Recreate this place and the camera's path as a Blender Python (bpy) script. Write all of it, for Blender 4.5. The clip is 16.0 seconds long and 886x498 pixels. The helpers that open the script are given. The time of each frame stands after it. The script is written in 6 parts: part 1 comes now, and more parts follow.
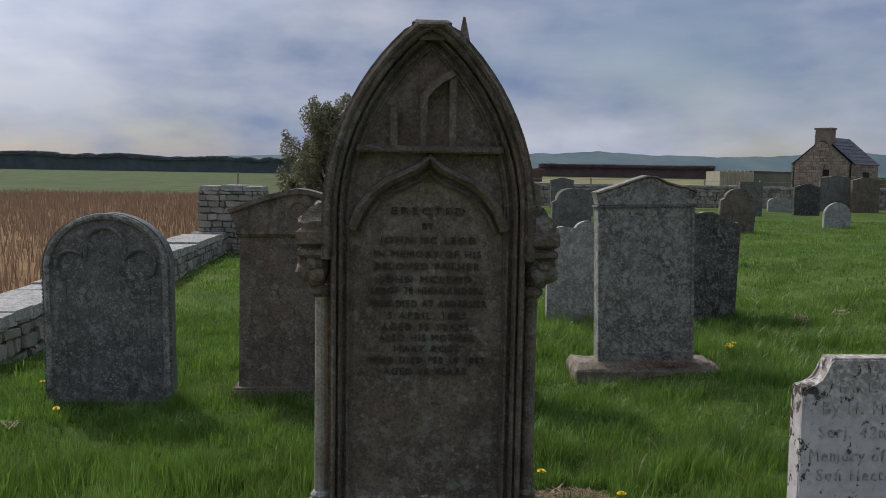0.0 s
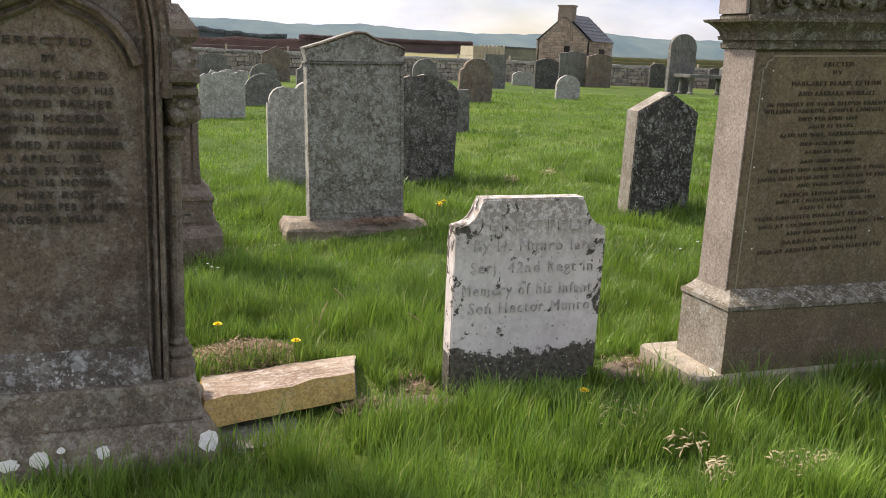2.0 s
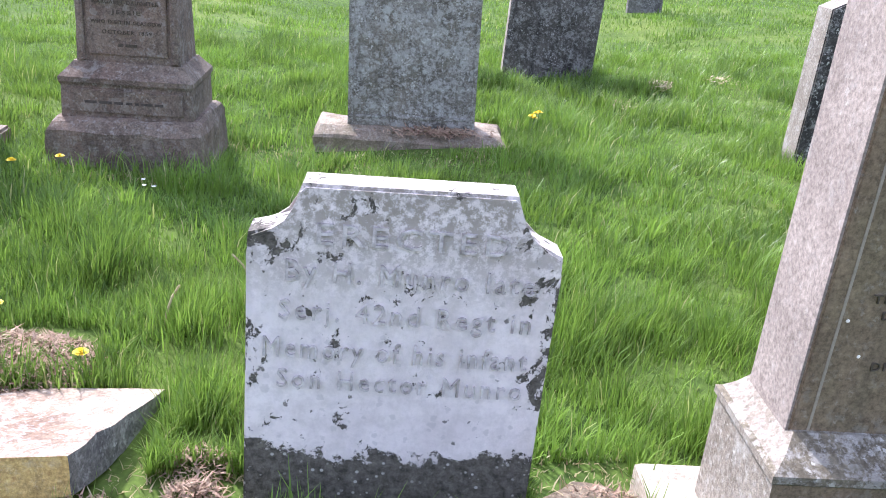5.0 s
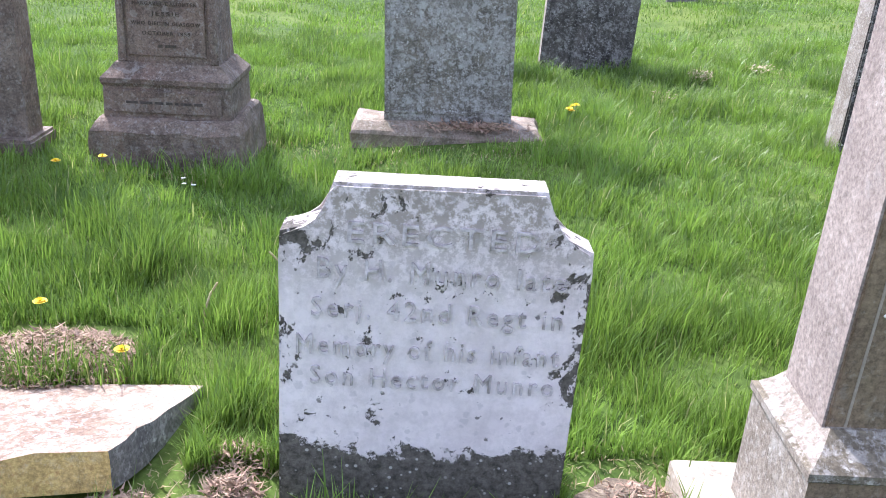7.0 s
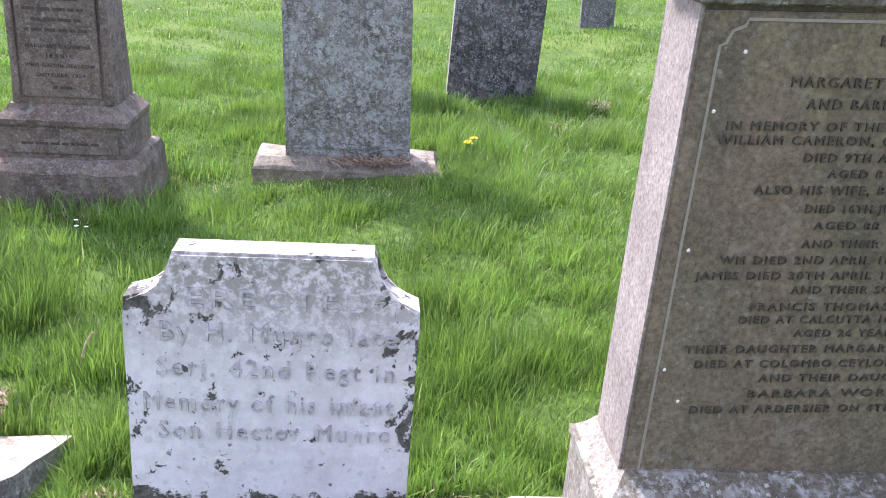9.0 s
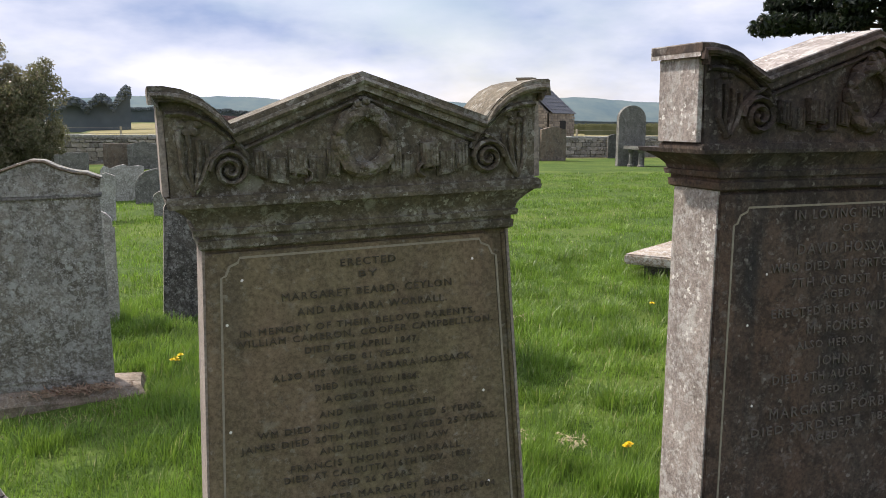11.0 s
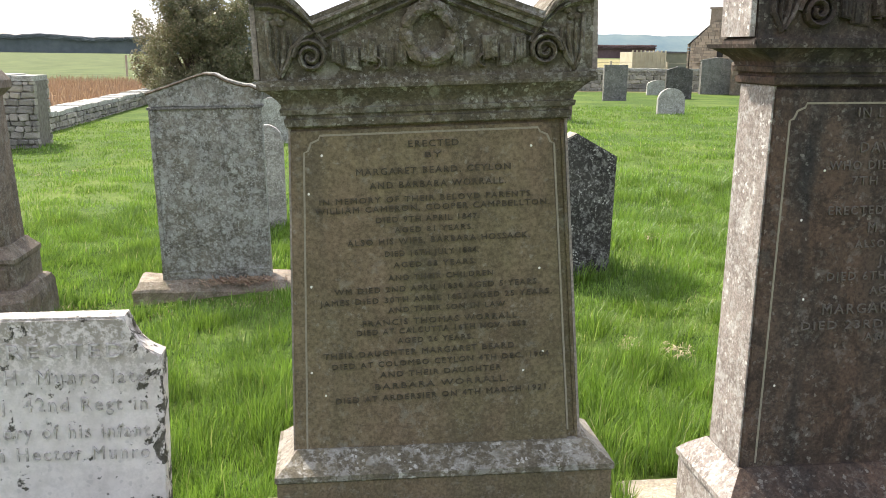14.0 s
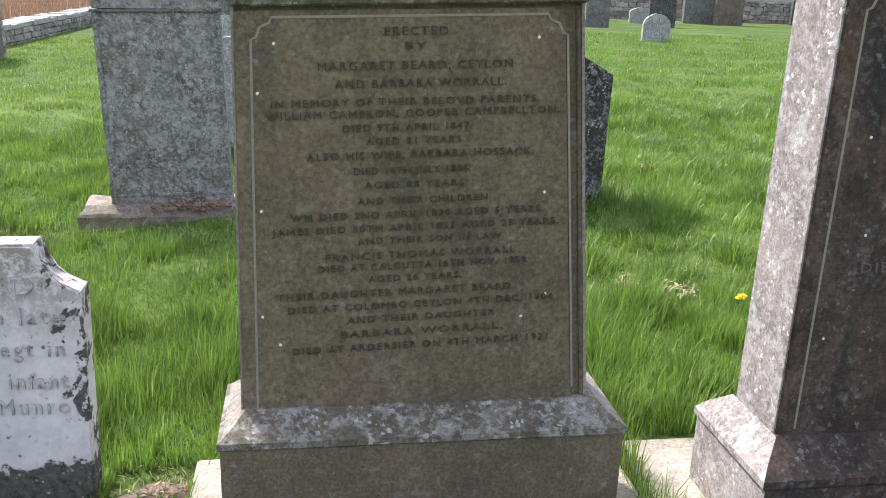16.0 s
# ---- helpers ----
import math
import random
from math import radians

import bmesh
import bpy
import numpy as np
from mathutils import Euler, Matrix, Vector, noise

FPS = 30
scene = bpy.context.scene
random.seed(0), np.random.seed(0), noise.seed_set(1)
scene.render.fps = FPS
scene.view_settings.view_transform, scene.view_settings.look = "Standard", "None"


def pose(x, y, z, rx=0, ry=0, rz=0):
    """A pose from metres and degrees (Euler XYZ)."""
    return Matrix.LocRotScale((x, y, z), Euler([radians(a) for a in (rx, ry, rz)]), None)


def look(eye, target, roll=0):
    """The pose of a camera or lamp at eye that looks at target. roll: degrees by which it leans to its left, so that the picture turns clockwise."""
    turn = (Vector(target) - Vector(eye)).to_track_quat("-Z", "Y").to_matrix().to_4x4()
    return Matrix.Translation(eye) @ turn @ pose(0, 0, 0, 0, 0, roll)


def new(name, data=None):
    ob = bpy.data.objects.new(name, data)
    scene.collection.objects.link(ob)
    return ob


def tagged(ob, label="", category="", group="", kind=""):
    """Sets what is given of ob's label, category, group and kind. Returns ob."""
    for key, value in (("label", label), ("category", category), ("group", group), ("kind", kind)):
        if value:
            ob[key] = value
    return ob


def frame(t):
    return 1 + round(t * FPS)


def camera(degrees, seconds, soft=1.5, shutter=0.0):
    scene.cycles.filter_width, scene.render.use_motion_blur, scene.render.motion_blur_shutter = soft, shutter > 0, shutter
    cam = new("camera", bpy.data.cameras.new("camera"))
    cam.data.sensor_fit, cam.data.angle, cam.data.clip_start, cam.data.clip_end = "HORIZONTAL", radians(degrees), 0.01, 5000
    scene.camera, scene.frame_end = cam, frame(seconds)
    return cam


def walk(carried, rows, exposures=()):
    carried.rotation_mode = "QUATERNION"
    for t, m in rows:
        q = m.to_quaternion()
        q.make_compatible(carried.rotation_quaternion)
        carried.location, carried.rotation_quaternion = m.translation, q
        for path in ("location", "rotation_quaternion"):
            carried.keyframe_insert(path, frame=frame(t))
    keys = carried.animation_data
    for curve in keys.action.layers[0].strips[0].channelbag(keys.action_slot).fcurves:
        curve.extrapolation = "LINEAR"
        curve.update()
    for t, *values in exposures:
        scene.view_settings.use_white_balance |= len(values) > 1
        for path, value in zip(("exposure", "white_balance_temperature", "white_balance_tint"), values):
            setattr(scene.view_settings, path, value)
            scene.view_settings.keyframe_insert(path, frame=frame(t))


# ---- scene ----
cam = camera(53.5, 16.0, soft=0.9)
METRES, EYE, TILT, LEAN, TURN = 5.7, 1.52, -1.6, 0.0, -3.7
ROWS = [
    (0.0, 0.0, 0.0, 0.0, 0.06, -3.44, -0.96),
    (0.5, 0.0114, 0.0001, -0.0161, -0.25, -8.53, -1.27),
    (1.0, 0.0219, 0.0006, -0.0217, -1.25, -10.93, -0.59),
    (1.5, 0.0346, 0.0009, -0.0245, -4.94, -11.43, -0.97),
    (2.0, 0.0772, 0.0045, -0.0222, -15.17, -11.16, -2.02),
    (2.5, 0.1442, 0.0356, -0.0162, -19.07, -13.28, -2.35),
    (3.0, 0.2211, 0.0683, -0.0166, -14.17, -17.08, -3.77),
    (3.5, 0.2663, 0.153, -0.0242, -6.48, -18.76, -4.78),
    (4.0, 0.3004, 0.2431, -0.0127, -3.14, -19.07, -5.56),
    (4.5, 0.3291, 0.2855, -0.0111, -0.97, -19.54, -5.18),
    (5.0, 0.3301, 0.2994, -0.0116, 1.17, -20.72, -4.93),
    (7.5, 0.3372, 0.2997, -0.0096, 3.59, -21.63, -3.42),
    (8.0, 0.3396, 0.3014, -0.0129, 3.12, -22.45, -3.32),
    (8.5, 0.3418, 0.3004, -0.0142, 2.55, -23.33, -3.46),
    (9.0, 0.3794, 0.2817, 0.0223, -0.3, -20.25, -3.96),
    (9.5, 0.4075, 0.2756, 0.0487, -8.38, -12.77, -2.51),
    (10.0, 0.4173, 0.2492, 0.0553, -15.96, -7.31, -0.19),
    (12.5, 0.5305, 0.0885, 0.0456, -11.23, -6.71, -0.01),
    (13.0, 0.5201, 0.0849, 0.0451, -7.18, -7.55, -0.42),
    (13.5, 0.5198, 0.0922, 0.0352, -5.06, -9.25, -1.04),
    (14.0, 0.5192, 0.111, 0.0307, -3.42, -11.01, -0.64),
    (14.5, 0.5149, 0.1738, 0.0193, -2.34, -11.17, -1.01),
    (15.0, 0.5184, 0.206, 0.0141, -3.86, -11.99, -0.97),
    (15.5, 0.5201, 0.2061, 0.0108, -4.8, -13.21, -1.16),
    (16.0, 0.5209, 0.2012, 0.0076, -4.89, -15.54, -1.85),
]
EXPOSURES = [(0.0, -1.04, 6200, 14), (0.5, -0.68, 6200, 16), (1.0, 0.0, 6700, 16), (1.5, 0.22, 6900, 17), (2.0, 0.13, 7100, 17), (2.5, -0.07, 7500, 15), (3.0, 0.33, 6000, 14), (3.5, 0.68, 6150, 20), (4.0, 0.97, 5950, 23), (5.0, 1.02, 5750, 24), (8.5, 1.03, 5750, 24),
             (9.0, 1.08, 5750, 25), (9.5, 0.68, 6000, 18), (10.0, 0.4, 6450, 20), (12.5, -0.17, 6850, 11), (13.0, -0.1, 6850, 11), (13.5, 0.2, 6900, 12), (14.0, 0.78, 6900, 13), (14.5, 0.88, 6450, 17), (15.0, 0.65, 6200, 18), (16.0, 0.7, 6150, 18)]
walk(cam, [(t, pose(0, 0, EYE, TILT, LEAN, TURN) @ pose(METRES * x, METRES * y, METRES * z, 90 + pitch, roll, yaw)) for t, x, y, z, yaw, pitch, roll in ROWS], EXPOSURES)

# ---- light: broken cloud, a veiled sun beyond the stones and to the left ----
SUN_AZ, SUN_EL = -34.0, 45.0      # degrees clockwise from +y, and above the horizon


def make_world():
    w = bpy.data.worlds.new("cloudy_sky")
    w.use_nodes = True
    nt = w.node_tree
    nt.nodes.clear()
    out, bg = nt.nodes.new("ShaderNodeOutputWorld"), nt.nodes.new("ShaderNodeBackground")
    sky = nt.nodes.new("ShaderNodeTexSky")
    sky.sky_type, sky.sun_disc = "NISHITA", False
    sky.sun_elevation, sky.sun_rotation = radians(SUN_EL), radians(SUN_AZ)
    co = nt.nodes.new("ShaderNodeTexCoord")
    mp = nt.nodes.new("ShaderNodeMapping")
    mp.inputs["Scale"].default_value = (1.0, 1.0, 2.6)
    mp.inputs["Location"].default_value = (0.35, 0.1, 0.2)
    big, fine = nt.nodes.new("ShaderNodeTexNoise"), nt.nodes.new("ShaderNodeTexNoise")
    big.inputs["Scale"].default_value, big.inputs["Detail"].default_value, big.inputs["Roughness"].default_value = 2.1, 7, 0.55
    fine.inputs["Scale"].default_value, fine.inputs["Detail"].default_value = 3.4, 6
    cover, tone = nt.nodes.new("ShaderNodeValToRGB"), nt.nodes.new("ShaderNodeValToRGB")
    cover.color_ramp.elements[0].position, cover.color_ramp.elements[1].position = 0.28, 0.50
    tone.color_ramp.elements[0].position, tone.color_ramp.elements[1].position = 0.40, 0.64
    tone.color_ramp.elements[0].color, tone.color_ramp.elements[1].color = (2.9, 3.9, 6.0, 1), (8.0, 8.4, 9.3, 1)
    # cloud thins and brightens towards the veiled sun
    near, halo, lit = nt.nodes.new("ShaderNodeVectorMath"), nt.nodes.new("ShaderNodeValToRGB"), nt.nodes.new("ShaderNodeMix")
    near.operation = "DOT_PRODUCT"
    near.inputs[1].default_value = (math.sin(radians(SUN_AZ)) * math.cos(radians(SUN_EL)), math.cos(radians(SUN_AZ)) * math.cos(radians(SUN_EL)), math.sin(radians(SUN_EL)))
    halo.color_ramp.elements[0].position, halo.color_ramp.elements[1].position = 0.72, 1.0
    lit.data_type, lit.blend_type = "RGBA", "ADD"
    lit.inputs["B"].default_value = (17.5, 17.3, 16.8, 1)
    mix = nt.nodes.new("ShaderNodeMix")
    mix.data_type = "RGBA"
    ln = nt.links.new
    ln(co.outputs["Generated"], mp.inputs["Vector"])
    ln(mp.outputs["Vector"], big.inputs["Vector"])
    ln(mp.outputs["Vector"], fine.inputs["Vector"])
    ln(big.outputs["Fac"], cover.inputs["Fac"])
    ln(fine.outputs["Fac"], tone.inputs["Fac"])
    ln(cover.outputs["Color"], mix.inputs["Factor"])
    ln(sky.outputs["Color"], mix.inputs["A"])
    ln(co.outputs["Generated"], near.inputs[0])
    ln(near.outputs["Value"], halo.inputs["Fac"])
    ln(halo.outputs["Color"], lit.inputs["Factor"])
    ln(tone.outputs["Color"], lit.inputs["A"])
    ln(lit.outputs["Result"], mix.inputs["B"])
    ln(mix.outputs["Result"], bg.inputs["Color"])
    bg.inputs["Strength"].default_value = 0.125
    ln(bg.outputs["Background"], out.inputs["Surface"])
    scene.world = w


make_world()
sun = new("sun", bpy.data.lights.new("sun", "SUN"))
sun.data.energy, sun.data.angle, sun.data.color = 4.6, radians(3.5), (1.0, 0.95, 0.87)
_d = Vector((math.sin(radians(SUN_AZ)) * math.cos(radians(SUN_EL)), math.cos(radians(SUN_AZ)) * math.cos(radians(SUN_EL)), math.sin(radians(SUN_EL))))
sun.matrix_world = look(_d * 50, (0, 0, 0))


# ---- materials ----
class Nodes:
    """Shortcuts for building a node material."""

    def __init__(self, name, rough=0.85, coords="Object", specular=0.3):
        self.mat = bpy.data.materials.new(name)
        self.mat.use_nodes = True
        self.nt = self.mat.node_tree
        self.bsdf = self.nt.nodes["Principled BSDF"]
        self.bsdf.inputs["Roughness"].default_value = rough
        self.bsdf.inputs["Specular IOR Level"].default_value = specular
        tc, oi = self.nt.nodes.new("ShaderNodeTexCoord"), self.nt.nodes.new("ShaderNodeObjectInfo")
        self.random = oi.outputs["Random"]
        add = self.nt.nodes.new("ShaderNodeVectorMath")
        self.link(tc.outputs[coords], add.inputs[0])
        add.inputs[1].default_value = (3.1, 7.7, 1.3)
        self.vec = add.outputs[0]

    def link(self, a, b):
        self.nt.links.new(a, b)

    def stretch(self, sx, sy, sz):
        m = self.nt.nodes.new("ShaderNodeMapping")
        m.inputs["Scale"].default_value = (sx, sy, sz)
        self.link(self.vec, m.inputs["Vector"])
        return m.outputs["Vector"]

    def noise(self, scale, detail=5, rough=0.6, vec=None, distort=0.0):
        n = self.nt.nodes.new("ShaderNodeTexNoise")
        n.inputs["Scale"].default_value, n.inputs["Detail"].default_value = scale, detail
        n.inputs["Roughness"].default_value, n.inputs["Distortion"].default_value = rough, distort
        self.link(vec or self.vec, n.inputs["Vector"])
        return n.outputs["Fac"]

    def cells(self, scale, vec=None):
        n = self.nt.nodes.new("ShaderNodeTexVoronoi")
        n.inputs["Scale"].default_value = scale
        self.link(vec or self.vec, n.inputs["Vector"])
        return n.outputs["Distance"]

    def discs(self, scale, size, share, wobble=0.02):
        """Round crusts of uneven size: a share of the cells holds one each."""
        n = self.nt.nodes.new("ShaderNodeTexNoise")
        n.inputs["Scale"].default_value, n.inputs["Detail"].default_value = scale * 2.2, 4
        self.link(self.vec, n.inputs["Vector"])
        push, add = self.nt.nodes.new("ShaderNodeVectorMath"), self.nt.nodes.new("ShaderNodeVectorMath")
        push.operation = "SCALE"
        push.inputs["Scale"].default_value = wobble
        self.link(n.outputs["Color"], push.inputs[0])
        self.link(self.vec, add.inputs[0])
        self.link(push.outputs[0], add.inputs[1])
        v, sep = self.nt.nodes.new("ShaderNodeTexVoronoi"), self.nt.nodes.new("ShaderNodeSeparateColor")
        v.inputs["Scale"].default_value = scale
        self.link(add.outputs[0], v.inputs["Vector"])
        self.link(v.outputs["Color"], sep.inputs[0])
        radius = self.math("MULTIPLY", self.math("ADD", sep.outputs[1], 0.5), size)
        edge = self.math("MULTIPLY", self.math("SUBTRACT", radius, v.outputs["Distance"]), 14.0)
        keep = self.math("LESS_THAN", sep.outputs[0], share)
        return self.math("MULTIPLY", self.math("MINIMUM", self.math("MAXIMUM", edge, 0.0), 1.0), keep)

    def ramp(self, fac, p0, p1, c0=0.0, c1=1.0):
        r = self.nt.nodes.new("ShaderNodeValToRGB")
        e = r.color_ramp.elements
        e[0].position, e[1].position = p0, p1
        e[0].color = (c0, c0, c0, 1) if isinstance(c0, (int, float)) else (*c0, 1)
        e[1].color = (c1, c1, c1, 1) if isinstance(c1, (int, float)) else (*c1, 1)
        self.link(fac, r.inputs["Fac"])
        return r.outputs["Color"]

    def mix(self, fac, a, b, mode="MIX"):
        m = self.nt.nodes.new("ShaderNodeMix")
        m.data_type, m.blend_type = "RGBA", mode
        for sock, v in ((m.inputs["Factor"], fac), (m.inputs["A"], a), (m.inputs["B"], b)):
            if isinstance(v, (int, float)):
                sock.default_value = v
            elif isinstance(v, tuple):
                sock.default_value = (*v, 1)
            else:
                self.link(v, sock)
        return m.outputs["Result"]

    def math(self, op, a, b):
        m = self.nt.nodes.new("ShaderNodeMath")
        m.operation = op
        for sock, v in zip(m.inputs, (a, b)):
            if isinstance(v, (int, float)):
                sock.default_value = v
            else:
                self.link(v, sock)
        return m.outputs[0]

    def height(self):
        s = self.nt.nodes.new("ShaderNodeSeparateXYZ")
        tc = self.nt.nodes.new("ShaderNodeTexCoord")
        self.link(tc.outputs["Object"], s.inputs[0])
        return s.outputs["Z"]

    def done(self, colour, bump=None, strength=0.4, distance=0.004):
        self.link(colour, self.bsdf.inputs["Base Color"])
        if bump is not None:
            b = self.nt.nodes.new("ShaderNodeBump")
            b.inputs["Strength"].default_value, b.inputs["Distance"].default_value = strength, distance
            self.link(bump, b.inputs["Height"])
            self.link(b.outputs["Normal"], self.bsdf.inputs["Normal"])
        return self.mat


def stone_material(name, base, dark, lichen=(0.52, 0.52, 0.46), spots=0.5, blotch=0.5, stain=(0.05, 0.045, 0.04), stain_amount=0.35, tint=None, tint_amount=0.0, bump=0.5, mottle=0.35, pieces=False):
    """Weathered stone: base and dark tones, lichen freckles (spots), large lichen blotches, rain stains that run down, an optional second tint."""
    n = Nodes(name, 0.9)
    col = n.mix(n.ramp(n.noise(3.2, 6, 0.65), 0.33, 0.68), dark, base)
    if tint:
        col = n.mix(n.math("MULTIPLY", n.ramp(n.noise(2.1, 5, 0.6, n.stretch(1.7, 1, 0.7)), 0.42, 0.66), tint_amount), col, tint)
    streak = n.ramp(n.noise(5.0, 5, 0.6, n.stretch(2.2, 2.2, 0.35)), 0.5, 0.72)
    col = n.mix(n.math("MULTIPLY", streak, stain_amount), col, stain)
    col = n.mix(n.math("MULTIPLY", n.ramp(n.noise(8, 8, 0.78, None, 0.6), 0.50, 0.58), mottle), col, (dark[0] * 0.6, dark[1] * 0.6, dark[2] * 0.6))
    speck = n.noise(95, 3, 0.7)
    col = n.mix(0.55, col, n.ramp(speck, 0.3, 0.7, 0.15, 0.85), "OVERLAY")
    col = n.mix(n.math("MULTIPLY", n.ramp(n.noise(48, 5, 0.75), 0.56, 0.64), 0.45 * mottle + 0.1), col, (dark[0] * 0.5, dark[1] * 0.5, dark[2] * 0.5))
    area = n.ramp(n.noise(4.3, 4, 0.7), 0.40 - 0.12 * blotch, 0.60 - 0.10 * blotch)
    patch = n.ramp(n.noise(42, 7, 0.78, None, 0.3), 0.56 - 0.10 * blotch, 0.68 - 0.10 * blotch)
    col = n.mix(n.math("MULTIPLY", n.math("MULTIPLY", patch, area), min(1.0, 0.3 + blotch * 0.5)), col, lichen)
    wide = n.math("MULTIPLY", n.ramp(n.noise(15, 8, 0.75, None, 0.25), 0.57 - 0.07 * blotch, 0.63 - 0.07 * blotch), 0.15 + 0.55 * blotch)
    col = n.mix(wide, col, (lichen[0] * 0.85, lichen[1] * 0.85, lichen[2] * 0.84))
    herd = n.ramp(n.noise(6.5, 4, 0.7), 0.44, 0.58)
    col = n.mix(n.math("MULTIPLY", n.math("MULTIPLY", n.discs(17, 0.42, 0.75 * blotch, 0.05), herd), 0.75 * blotch), col, (lichen[0] * 0.9, lichen[1] * 0.92, lichen[2] * 0.9))
    crowd = n.ramp(n.noise(10, 4, 0.7), 0.47, 0.60)
    col = n.mix(n.math("MULTIPLY", n.math("MULTIPLY", n.discs(60, 0.36, 0.8 * spots, 0.02), crowd), min(1.0, 1.1 * spots)), col, (lichen[0] * 1.15, lichen[1] * 1.15, lichen[2] * 1.12))
    if pieces:       # each stone of a rubble face has its own tone
        g = n.nt.nodes.new("ShaderNodeNewGeometry")
        own = n.math("FRACT", n.math("ADD", g.outputs["Random Per Island"], n.random), 0.0)
        col = n.mix(0.55, col, n.ramp(own, 0.0, 1.0, (dark[0] * 0.8, dark[1] * 0.8, dark[2] * 0.85), (base[0] * 1.3, base[1] * 1.25, base[2] * 1.2)))
    relief = n.mix(0.5, n.noise(60, 6, 0.7), n.noise(9, 5, 0.6))
    return n.done(col, relief, bump, 0.006)


def plain_material(name, a, b, scale=30, rough=0.8, bump=0.3, distance=0.003):
    n = Nodes(name, rough, specular=0.08 if rough > 0.9 else 0.3)
    f = n.noise(scale, 5, 0.65)
    return n.done(n.mix(n.ramp(f, 0.35, 0.65), a, b), f, bump, distance)


def painted_stone():
    """White limewash over grey stone: flaked off along the foot and in scattered chips."""
    n = Nodes("flaking_whitewash", 0.92)
    z = n.height()
    wash = n.mix(n.ramp(n.noise(7, 5, 0.6), 0.35, 0.7), (0.66, 0.60, 0.565), (0.80, 0.74, 0.70))
    wash = n.mix(n.math("MULTIPLY", n.ramp(n.noise(26, 6, 0.75), 0.42, 0.62), 0.4), wash, (0.46, 0.42, 0.385))
    stone = n.mix(n.ramp(n.noise(40, 6, 0.75), 0.38, 0.62), (0.05, 0.045, 0.036), (0.16, 0.146, 0.118))
    freckle = n.math("MULTIPLY", n.ramp(n.cells(46, n.stretch(1, 1, 1)), 0.16, 0.24, 1.0, 0.0), n.ramp(n.noise(11, 4, 0.7), 0.44, 0.54))
    stone = n.mix(freckle, stone, (0.42, 0.40, 0.35))
    edge = n.math("ADD", z, n.math("MULTIPLY", n.math("SUBTRACT", n.noise(13, 6, 0.7), 0.5), 0.24))
    foot = n.ramp(edge, 0.205, 0.214, 1.0, 0.0)
    side = n.nt.nodes.new("ShaderNodeSeparateXYZ")
    n.link(n.nt.nodes.new("ShaderNodeTexCoord").outputs["Object"], side.inputs[0])
    rim = n.ramp(n.math("ABSOLUTE", side.outputs["X"], 0.0), 0.20, 0.34, 0.0, 0.075)
    flaw = n.math("ADD", n.noise(11, 8, 0.72, n.stretch(1.1, 1, 0.95), 0.3), n.math("MULTIPLY", rim, n.ramp(side.outputs["X"], 0.0, 0.05, 0.72, 1.0)))
    chips = n.ramp(flaw, 0.606, 0.618)
    top = n.math("MULTIPLY", n.ramp(z, 0.58, 0.84), n.ramp(n.noise(30, 7, 0.78), 0.44, 0.53))
    col = n.mix(n.math("MULTIPLY", top, 0.8), wash, (0.235, 0.205, 0.155))
    col = n.mix(n.math("MULTIPLY", n.discs(30, 0.32, 0.35, 0.02), 0.35), col, (0.40, 0.375, 0.355))
    pits = n.math("MULTIPLY", n.discs(34, 0.22, 0.22, 0.025), 0.8)
    bare = n.math("MAXIMUM", n.math("MAXIMUM", foot, chips), pits)
    col = n.mix(bare, col, stone)
    h = n.mix(bare, n.mix(0.5, (0.8, 0.8, 0.8), n.noise(30, 8, 0.75)), n.mix(0.7, (0.1, 0.1, 0.1), n.noise(50, 5, 0.7)))
    return n.done(col, h, 0.9, 0.008)


def turf_material():
    """Mown turf seen between the blades: dark soil-green, lush green and yellowish patches at several scales."""
    n = Nodes("turf", 0.95, specular=0.08)
    fine = n.noise(26, 6, 0.7)
    col = n.mix(n.ramp(fine, 0.35, 0.65), (0.020, 0.040, 0.009), (0.10, 0.165, 0.032))
    col = n.mix(n.math("MULTIPLY", n.ramp(n.noise(0.55, 5, 0.65), 0.42, 0.66), 0.55), col, (0.165, 0.205, 0.045))
    col = n.mix(n.math("MULTIPLY", n.ramp(n.noise(2.6, 5, 0.7), 0.52, 0.70), 0.5), col, (0.030, 0.062, 0.013))
    return n.done(col, fine, 0.6, 0.008)


